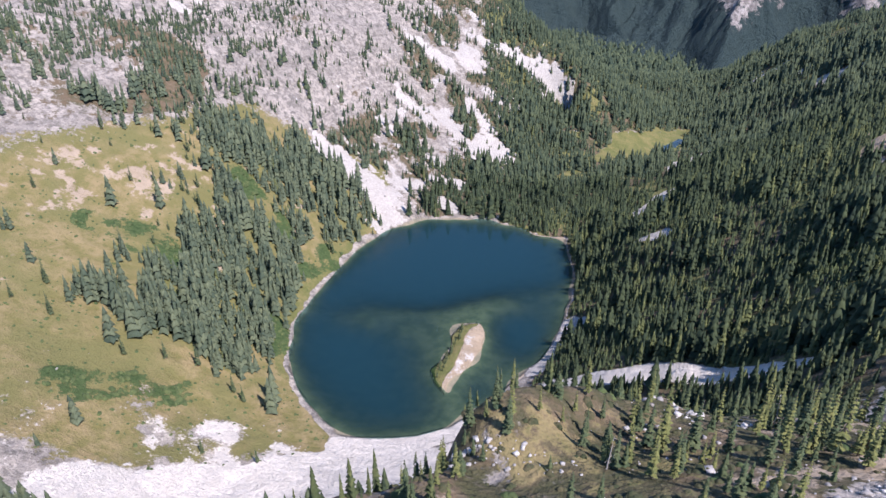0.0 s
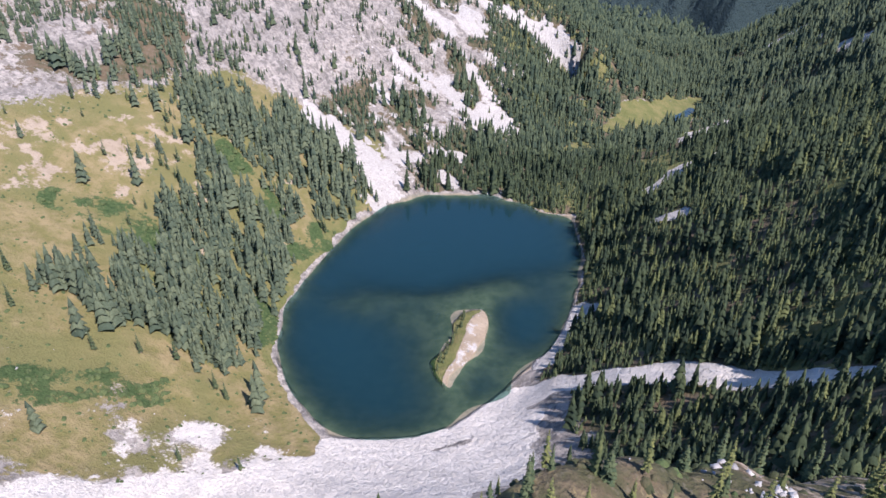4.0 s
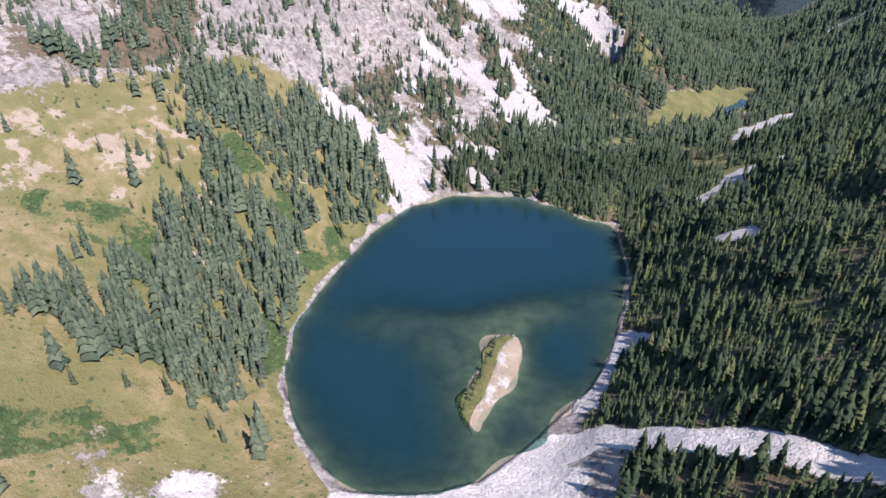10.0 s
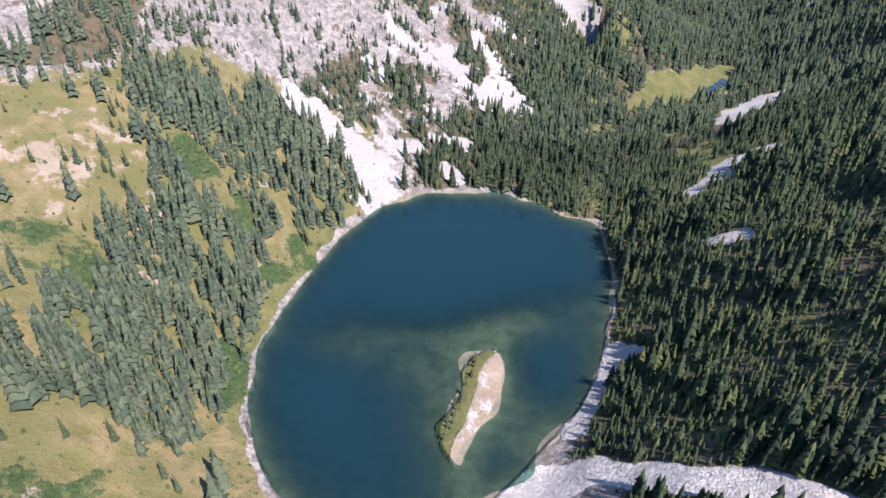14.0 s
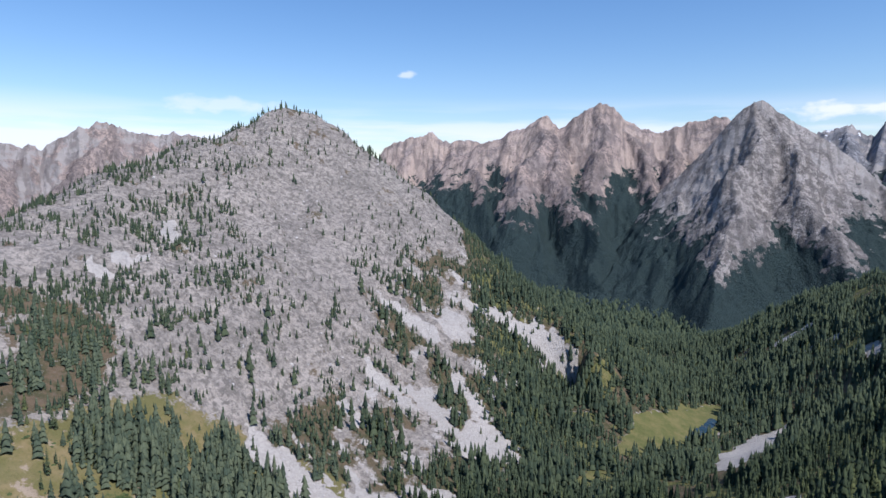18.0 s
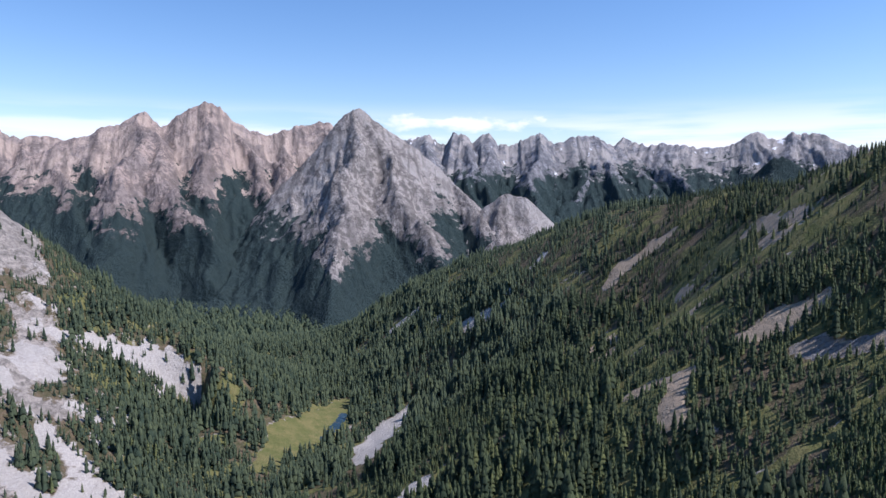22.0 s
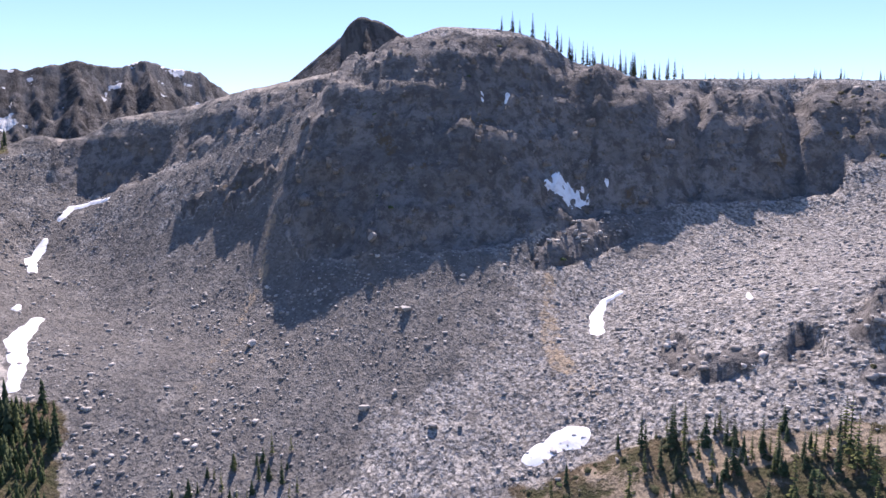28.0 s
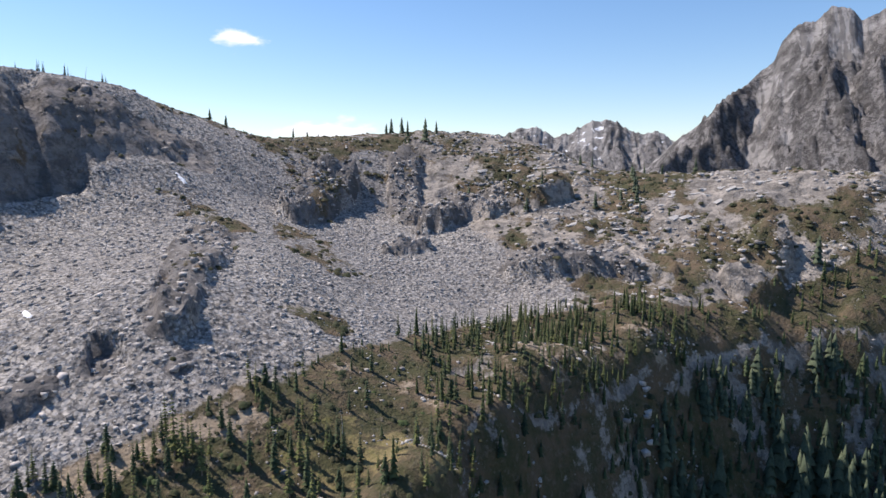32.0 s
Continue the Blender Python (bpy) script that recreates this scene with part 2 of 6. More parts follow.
    height = calc(n, l, "ADD", height, calc(n, l, "MULTIPLY", facets, calc(n, l, "MULTIPLY", stony, 0.36)))
    green = attribute(n, "grass")
    for key in ("heath", "turf", "dirt", "lush", "talus", "scree", "gravel"):
        green = calc(n, l, "MAXIMUM", green, attribute(n, key))
    slabs = calc(n, l, "ADD", calc(n, l, "MULTIPLY", facet(n, l, 9.0), 0.28), calc(n, l, "MULTIPLY", facet(n, l, 2.6), 0.22))
    height = calc(n, l, "ADD", height, calc(n, l, "MULTIPLY", slabs, calc(n, l, "SUBTRACT", 1.0, green, True)))
    relief(n, l, s, calc(n, l, "MULTIPLY", height, bare), 2.2, 0.9)
    return m


GROUND = ground_material("mountain_ground")


def leaf_material(name, a, b):
    m, n, l, s = material(name)
    s.inputs["Roughness"].default_value = 0.85
    s.inputs["Specular IOR Level"].default_value = 0.2
    isle = n.new("ShaderNodeNewGeometry").outputs["Random Per Island"]
    ob = n.new("ShaderNodeObjectInfo").outputs["Random"]
    tone = calc(n, l, "FRACT", calc(n, l, "ADD", isle, ob))
    col = mix(n, l, tone, a, b)
    col = mix(n, l, calc(n, l, "MULTIPLY", ramp(n, l, grain(n, l, 0.8, 3), 0.4, 0.7), 0.5), col, (0.03, 0.045, 0.02))
    l.new(col, s.inputs["Base Color"])
    relief(n, l, s, grain(n, l, 0.5, 3), 0.5, 0.6)
    return m


NEEDLES = leaf_material("conifer_needles", (0.026, 0.044, 0.031), (0.080, 0.102, 0.054))
BARK, bn, bl, bs = material("conifer_bark")
bl.new(mix(bn, bl, grain(bn, bl, 0.4), (0.10, 0.075, 0.055), (0.2, 0.16, 0.13)), bs.inputs["Base Color"])
bs.inputs["Roughness"].default_value = 0.9

# ---- the lie of the land ----
def lattice(ix, iy, seed):
    h = (ix * 374761393 + iy * 668265263 + seed * 1442695041) & 0x7FFFFFFF
    h = ((h ^ (h >> 13)) * 1274126177) & 0x7FFFFFFF
    return ((h ^ (h >> 16)) & 0xFFFF) / 65535.0


def smooth_noise(x, y, seed=0):
    """Value noise in 0..1, one cell a metre."""
    fx, fy = np.floor(x), np.floor(y)
    ix, iy, u, v = fx.astype(np.int64), fy.astype(np.int64), x - fx, y - fy
    u, v = u * u * (3 - 2 * u), v * v * (3 - 2 * v)
    a, b = lattice(ix, iy, seed), lattice(ix + 1, iy, seed)
    c, d = lattice(ix, iy + 1, seed), lattice(ix + 1, iy + 1, seed)
    return (a + (b - a) * u) * (1 - v) + (c + (d - c) * u) * v


def fractal(x, y, size, octaves=4, seed=0, ridged=False):
    """Fractal noise in about -1..1; ridged: sharp crests."""
    total, gain, norm = 0.0, 1.0, 0.0
    for k in range(octaves):
        ca, sa = math.cos(0.7 * k + seed), math.sin(0.7 * k + seed)
        n = smooth_noise((x * ca - y * sa) / size + 17.3 * k, (x * sa + y * ca) / size - 9.1 * k, seed + k)
        n = 1 - 2 * np.abs(2 * n - 1) if ridged else 2 * n - 1
        total, norm, gain, size = total + gain * n, norm + gain, gain * 0.52, size * 0.5
    return total / norm


def step(a, b, x):
    t = np.clip((x - a) / (b - a), 0, 1)
    return t * t * (3 - 2 * t)


def strip(x, y, points):
    """How far (x, y) lies from a line of (x, y, half width): below 1 within it."""
    best = np.full(np.shape(x), 1e9)
    for (ax, ay, aw), (bx, by, bw) in zip(points, points[1:]):
        dx, dy = bx - ax, by - ay
        t = np.clip(((x - ax) * dx + (y - ay) * dy) / (dx * dx + dy * dy), 0, 1)
        best = np.minimum(best, np.hypot(x - ax - t * dx, y - ay - t * dy) / (aw + (bw - aw) * t))
    return best


def inside(x, y, ring):
    """Signed distance to a closed ring of (x, y): negative inside."""
    odd, near = np.zeros(np.shape(x), bool), np.full(np.shape(x), 1e9)
    for (ax, ay), (bx, by) in zip(ring, ring[1:] + ring[:1]):
        dx, dy = bx - ax, by - ay
        t = np.clip(((x - ax) * dx + (y - ay) * dy) / (dx * dx + dy * dy), 0, 1)
        near = np.minimum(near, np.hypot(x - ax - t * dx, y - ay - t * dy))
        if by != ay:
            odd ^= ((ay > y) != (by > y)) & (x < ax + (y - ay) * dx / dy)
    return np.where(odd, -near, near)


SHORE = [(-113, 374), (-118, 409), (-116, 452), (-102, 501), (-82, 556), (-55, 598), (-20, 619), (25, 619), (66, 606), (94, 582), (121, 568),
         (121, 515), (109, 460), (100, 435), (86, 404), (70, 375), (45, 348), (24, 327), (2, 308), (-34, 299), (-67, 305), (-87, 325), (-104, 349)]
ISLAND = [(19, 425), (27, 426), (32, 417), (29, 393), (17, 370), (7, 352), (3, 342), (-3, 352), (-6, 365), (-2, 379), (5, 392), (7, 408)]
LINES = [
    [(x, y, 0.4) for x, y in SHORE + SHORE[:1]],
    [(x, y, 0.1) for x, y in ISLAND + ISLAND[:1]],
    [(20, 415, 4.5), (12, 385, 3.5), (3, 356, 1.5)],
    [(-10, 560, -22), (50, 540, -22), (80, 520, -16)],                       # the deep basins
    [(-72, 400, -15), (-62, 360, -14), (-35, 328, -9)], [(-104, 385, -8), (-106, 430, -9), (-98, 470, -11), (-78, 525, -13), (-50, 575, -14), (-15, 600, -12), (30, 600, -10), (70, 585, -10), (105, 555, -9), (106, 505, -8)],
    [(60, 420, -12), (62, 400, -10)],
    [(-45, 425, -5), (-15, 430, -3), (12, 437, -0.8), (35, 440, -0.7), (60, 452, -2.5), (80, 462, -5)],
    [(35, 425, -1), (40, 405, -3)], [(-85, 436, -5), (-60, 446, -3.5), (-10, 446, -2.6), (45, 466, -2.8), (85, 474, -4)], [(-72, 470, -10), (-12, 463, -11), (50, 490, -12), (90, 496, -10)], [(-62, 424, -3.5), (-35, 415, -3), (-22, 398, -3.5)],                        # the shoal by the island
    [(-30, 400, -5), (-22, 375, -5), (-10, 345, -3.5), (22, 345, -4)],
    # western meadow slope
    [(-180, 331, 38), (-249, 468, 78), (-235, 540, 92), (-203, 590, 90)],
    [(-150, 300, 22), (-214, 276, 62)],
    [(-330, 300, 115), (-350, 420, 125), (-370, 560, 160)],
    [(-520, 300, 190), (-520, 480, 210), (-500, 650, 215)],
    # foot of the cliffs of the rocky mountain
    [(-203, 590, 90), (-188, 640, 84), (-150, 715, 86), (-100, 790, 78), (-20, 850, 70), (80, 900, 68)],
    [(-141, 683, 69), (-90, 645, 36), (-37, 607, 1)],
    [(-250, 700, 150), (-210, 790, 165), (-150, 870, 170), (-46, 969, 150), (60, 1000, 120)],
    [(-284, 919, 222), (-200, 1000, 250), (-110, 1080, 245)],
    # its crest
    [(-420, 794, 225), (-404, 863, 248), (-387, 951, 278), (-351, 1033, 304), (-303, 1124, 335), (-225, 1227, 385), (-171, 1237, 379),
     (-115, 1224, 340), (-60, 1208, 299), (30, 1189, 231), (91, 1155, 172), (146, 1108, 119), (190, 1029, 85), (205, 930, 50)],
    [(-560, 880, 150), (-500, 1150, 170), (-330, 1400, 200), (-100, 1420, 130), (120, 1330, 30)],
    # the valley north of the lake
    [(20, 650, 3), (60, 700, 6), (90, 770, 12), (140, 860, 18), (200, 960, 0)],
    [(100, 620, 2), (154, 715, -1), (250, 810, -10), (358, 920, -18), (480, 1150, -25), (560, 1380, -35)],
    [(300, 1250, -20), (380, 1420, -35)],
    # the wooded ridge to the east
    [(671, 1268, 68), (703, 1060, 146), (751, 875, 209), (756, 791, 229), (733, 697, 236), (702, 611, 261), (657, 521, 265), (548, 415, 301),
     (522, 359, 303), (472, 302, 304), (428, 276, 303), (450, 240, 296), (465, 216, 291), (472, 176, 282)],
    [(581, 651, 198), (480, 560, 150), (400, 640, 95), (330, 700, 40)],
    [(347, 366, 188), (303, 419, 159), (230, 440, 100), (165, 463, 58), (135, 470, 22)],
    [(200, 330, 110), (150, 380, 55), (120, 400, 20)],
    [(500, 900, 60), (430, 850, 5)],
    [(249, 265, 179), (300, 290, 190), (380, 300, 240)],
    [(50, 334, 3), (66, 328, 18), (78, 317, 29), (97, 303, 48), (115, 290, 61), (129, 273, 74), (143, 261, 82), (160, 220, 122), (172, 165, 172)],
    # the head wall, its crest and the foot of its cliffs
    [(475, 175, 287), (488, 136, 302), (476, 96, 314), (442, 66, 318), (399, 47, 328), (364, 28, 333), (341, 14, 338), (314, -32, 367),
     (280, -50, 364), (252, -59, 354), (249, -73, 346), (226, -97, 337), (203, -129, 335), (158, -185, 338), (107, -214, 334), (76, -226, 322),
     (29, -246, 308), (-10, -263, 307), (-68, -279, 311), (-169, -265, 308), (-203, -225, 298), (-236, -156, 276), (-269, -87, 279), (-306, -12, 280)],
    [(443, 125, 262), (400, 95, 279), (362, 72, 290), (322, 85, 257), (290, 92, 236), (253, 78, 240), (232, 52, 250), (212, 12, 264), (205, -20, 272), (165, -70, 276), (120, -105, 277),
     (74, -117, 279), (20, -150, 262), (-60, -170, 255)],
    [(314, -32, 367), (312, 10, 348), (309, 45, 322), (303, 64, 296), (297, 78, 268)],           # a spur of the wall
    [(262, 40, 285), (246, 10, 305)], [(228, -30, 318), (198, -56, 313), (178, -84, 315), (150, -106, 315), (131, -122, 314), (100, -138, 308)], [(215, -95, 334)], [(150, -150, 330)], [(276, 62, 276)], [(80, -190, 312)],
    [(345, 60, 292), (372, 50, 312)], [(398, 68, 298), (434, 90, 280), (465, 116, 276)],
    [(419, 157, 237), (350, 150, 218), (303, 196, 201), (270, 122, 210), (221, 83, 226), (164, 31, 226), (95, 32, 237), (75, 21, 244), (40, -20, 246)],
    [(143, 96, 197), (100, 100, 200), (58, 119, 189)],
    [(200, 150, 180), (240, 190, 178)],
    # the bench under the wall, and its edge
    [(41, 100, 201), (4, 97, 201), (-43, 61, 213), (-57, -20, 217), (-10, -20, 226)],
    [(-168, -37, 237), (-130, 10, 220), (-220, 30, 210)], [(-20, 55, 211), (-20, 34, 216)], [(-62, 36, 212), (-92, 24, 214)], [(10, 82, 205), (30, 100, 201)],
    [(82, 130, 178), (55, 124, 190), (30, 118, 195), (15, 112, 198), (4, 104, 200), (0, 97, 202), (-6, 84, 205), (-14, 74, 208), (-32, 69, 206), (-65, 60, 206), (-95, 45, 206), (-140, 32, 207), (-200, 34, 208), (-245, 45, 208)],
    [(88, 151, 128), (40, 138, 124), (15, 131, 122), (-2, 119, 122), (-20, 100, 122), (-45, 92, 122), (-80, 79, 125), (-112, 64, 128), (-170, 58, 134), (-245, 70, 150)],
    [(80, 190, 92), (30, 185, 80), (-40, 160, 82), (-110, 130, 92), (-200, 120, 112)],
    [(110, 240, 72), (60, 255, 36), (30, 258, 24), (-22, 251, 22), (-80, 235, 24), (-125, 208, 36), (-200, 190, 75)],
    # the far sides
    [(900, 900, 60), (800, 500, 120), (680, 250, 150), (640, 50, 170), (560, -120, 190), (380, -260, 220), (150, -380, 210), (-100, -420, 190),
     (-330, -340, 170), (-450, -100, 170), (-480, 120, 190)],
    [(1000, 1300, -60), (700, 1500, -80), (300, 1600, -80), (-200, 1650, -20), (-700, 1300, 0), (-800, 700, 80), (-800, 200, 100), (-700, -300, 40)],
]



def spread(lines, every=22.0):
    out = []
    for line in lines:
        for a, b in zip(line, line[1:]):
            n = max(1, int(math.dist(a[:2], b[:2]) / every))
            out += [tuple(a[k] + (b[k] - a[k]) * i / n for k in range(3)) for i in range(n)]
        out.append(line[-1])
    keep = []
    for p in out:
        if all(math.dist(p[:2], q[:2]) > 4 for q in keep):
            keep.append(p)
    return np.array(keep, float)


KNOTS = spread(LINES)


def kernel(x, y):
    return np.sqrt((x[:, None] - KNOTS[None, :, 0]) ** 2 + (y[:, None] - KNOTS[None, :, 1]) ** 2 + 30.0)


def weights():
    n = len(KNOTS)
    a = np.zeros((n + 3, n + 3))
    a[:n, :n] = kernel(KNOTS[:, 0], KNOTS[:, 1]) - 0.6 * np.eye(n)
    a[:n, n:] = np.c_[np.ones(n), KNOTS[:, :2] / 500]
    a[n:, :n] = a[:n, n:].T
    return np.linalg.solve(a, np.r_[KNOTS[:, 2], 0, 0, 0])


WEIGHTS = weights()


def base_height(x, y):
    x, y = np.ravel(x).astype(float), np.ravel(y).astype(float)
    out = np.empty(len(x))
    for k in range(0, len(x), 20000):
        s = slice(k, k + 20000)
        out[s] = kernel(x[s], y[s]) @ WEIGHTS[:-3] + WEIGHTS[-3] + (x[s] * WEIGHTS[-2] + y[s] * WEIGHTS[-1]) / 500
    return out
# ---- ground cover ----
TALUS = [(425, 206), (340, 228), (308, 210), (287, 187), (249, 199), (232, 212), (190, 165), (150, 116), (118, 92), (78, 79), (42, 61), (0, 34), (-46, 4), (-86, 4),
         (-112, -12), (-95, -60), (-75, -150), (-60, -265), (30, -246), (110, -214), (160, -185), (226, -97), (280, -50), (341, 14), (399, 47), (476, 96), (480, 160)]
BENCH = [(150, 116), (118, 90), (78, 79), (42, 61), (0, 34), (-46, 4), (-86, 4), (-127, 18), (-253, 15), (-300, 50), (-245, 47), (-200, 36), (-140, 34), (-95, 47), (-65, 62), (-32, 71), (-14, 76), (-6, 86), (0, 98), (5, 107), (16, 115), (31, 121), (58, 127), (95, 136)]
WEST_WOOD = [(-250, 365), (-238, 408), (-219, 451), (-199, 514), (-225, 570), (-240, 610), (-197, 645), (-139, 672), (-62, 606), (-99, 540), (-122, 528), (-126, 433), (-121, 365),
             (-139, 338), (-187, 352), (-211, 330), (-241, 345)]
KNOLL = [(410, 282), (455, 240), (470, 190), (429, 203), (385, 225), (372, 250), (395, 266)]
CHUTES = [  # pale scree on the rocky mountain and round the lake
    [(-146, 690, 4), (-126, 672, 10), (-90, 645, 17), (-48, 605, 16)],
    [(-52, 930, 5), (-19, 925, 8), (8, 903, 5)], [(58, 985, 6), (99, 996, 8), (140, 993, 12), (173, 985, 15), (188, 974, 10)],
    [(-60, 840, 5), (-38, 817, 9), (-15, 806, 6)], [(-12, 830, 8), (18, 806, 12), (26, 788, 8)], [(38, 860, 5), (58, 825, 9), (72, 800, 10), (62, 770, 20), (78, 774, 16)], [(-13, 690, 7), (14, 690, 8)],
    [(-47, 668, 9), (-25, 670, 6)], [(4, 648, 8), (10, 630, 7)], [(-20, 735, 5), (-5, 720, 6)], [(-75, 780, 5), (-62, 760, 6)],
    [(-288, 910, 8), (-272, 868, 8)], [(-293, 789, 5), (-277, 809, 5)], [(-303, 762, 6), (-297, 764, 6)]]
STREAKS = [  # scree in the eastern woods and the valley
    [(283, 742, 9), (318, 785, 20), (350, 815, 18), (400, 858, 12), (424, 868, 6)], [(546, 1111, 9), (576, 1094, 8)], [(514, 1012, 9), (549, 976, 9)], [(522, 905, 9), (536, 845, 8)],
    [(557, 842, 4), (574, 841, 5)], [(600, 838, 4), (620, 834, 5)], [(188, 560, 5), (210, 570, 10), (232, 590, 11), (258, 600, 7)], [(176, 519, 4), (182, 513, 4)], [(160, 470, 5), (174, 457, 5)]]
RUBBLE = [[(244, 272, 6), (262, 266, 8), (276, 261, 5)], [(272, 283, 3), (292, 279, 5), (312, 275, 6)], [(310, 326, 2.5), (324, 314, 2.5)], [(265, 242, 3.5), (286, 232, 3.5)],
          [(348, 374, 4), (347, 350, 7), (341, 322, 9), (345, 300, 10), (354, 284, 7)], [(283, 384, 3), (281, 396, 3)]]
TRACKS = [  # bare earth
    [(545, 662, 7), (575, 660, 13), (600, 630, 6)], [(523, 500, 9), (500, 470, 6), (476, 438, 7)], [(358, 408, 7), (367, 396, 10), (379, 381, 6)], [(470, 462, 6), (458, 446, 5)],
    [(346, 290, 6), (356, 278, 5)], [(407, 567, 8), (400, 548, 7), (430, 563, 6)], [(316, 454, 5), (328, 430, 8), (312, 424, 6), (290, 411, 7)], [(401, 478, 5), (418, 475, 5)], [(424, 590, 8), (456, 590, 8)],
    [(324, 275, 4), (338, 259, 5), (351, 241, 6), (384, 218, 9)], [(490, 530, 5), (500, 548, 4)]]
GLADES = [[(262, 359, 3), (279, 341, 4), (303, 328, 5), (324, 316, 3)], [(503, 560, 9), (494, 530, 11), (490, 505, 8)], [(420, 500, 8), (400, 470, 7), (380, 440, 8)], [(330, 480, 5), (352, 460, 6)], [(450, 620, 9), (470, 590, 8)]]  # grassy lanes
SHORES = [  # wide beaches and the stony bed of the stream
    [(-60, 290, 12), (-15, 296, 14), (20, 318, 12), (45, 328, 13), (66, 328, 9), (78, 317, 8), (97, 303, 7), (115, 290, 7), (129, 273, 7), (143, 261, 6), (158, 225, 5)], [(64, 360, 5), (83, 391, 7), (100, 420, 8), (116, 412, 3)]]
CLIFFS = [[(470, 120, 13), (436, 88, 13), (395, 62, 11), (356, 36, 8), (318, 20, 24), (290, 28, 34), (252, 2, 32), (218, -48, 27), (180, -92, 25), (130, -138, 24), (80, -155, 24)],
          [(312, 20, 26), (302, 60, 20), (288, 80, 10)], [(305, 72, 12), (285, 74, 14), (258, 60, 16), (236, 36, 16), (214, 2, 14), (203, -28, 12), (170, -72, 12), (125, -108, 10)]]
BLUFFS = [  # ribs and steps of rock that stand above the scree, with their rise
    ([(366, 104, 2), (352, 84, 3.5), (340, 66, 4)], 4.0), ([(348, 95, 2), (340, 84, 3.5), (331, 74, 3.5)], 3.5), ([(197, 25, 5), (190, 3, 8), (184, -18, 5)], 3.6),
    ([(14, -122, 9), (-2, -150, 14), (-26, -186, 16)], 8.0), ([(-60, -138, 8), (-66, -170, 12), (-80, -210, 12)], 5.0), ([(-62, -116, 7), (-93, -126, 11), (-136, -108, 9), (-155, -112, 6)], 8.0),
    ([(-30, -82, 5), (-50, -88, 6)], 4.0), ([(-88, -42, 9), (-112, -34, 13), (-148, -20, 14)], 6.0), ([(72, 42, 6), (66, 5, 9), (62, -35, 12), (58, -70, 8)], 2.8), ([(110, 62, 5), (102, 58, 5)], 2.0),
    ([(-185, 8, 12), (-215, -5, 12)], 6.0)]
NOTCHES = [([(150, -165, 8), (139, -120, 7), (133, -92, 5)], 8.0), ([(185, -120, 5), (176, -84, 5), (168, -60, 4)], 5.0), ([(260, 20, 8), (246, -5, 7)], 4.0)]
OUTCROPS = [line for line, rise in BLUFFS[2:]] + [[(120, 60, 5), (128, 52, 5)], [(88, 54, 5), (90, 46, 4)], [(-95, -160, 7), (-130, -150, 8)], [(70, 60, 2.5), (68, 56, 2.5)]]
CLIFFS += [line for line, rise in BLUFFS[:2]]


def nearest(x, y, strips):
    return np.minimum.reduce([strip(x, y, some) for some in strips])


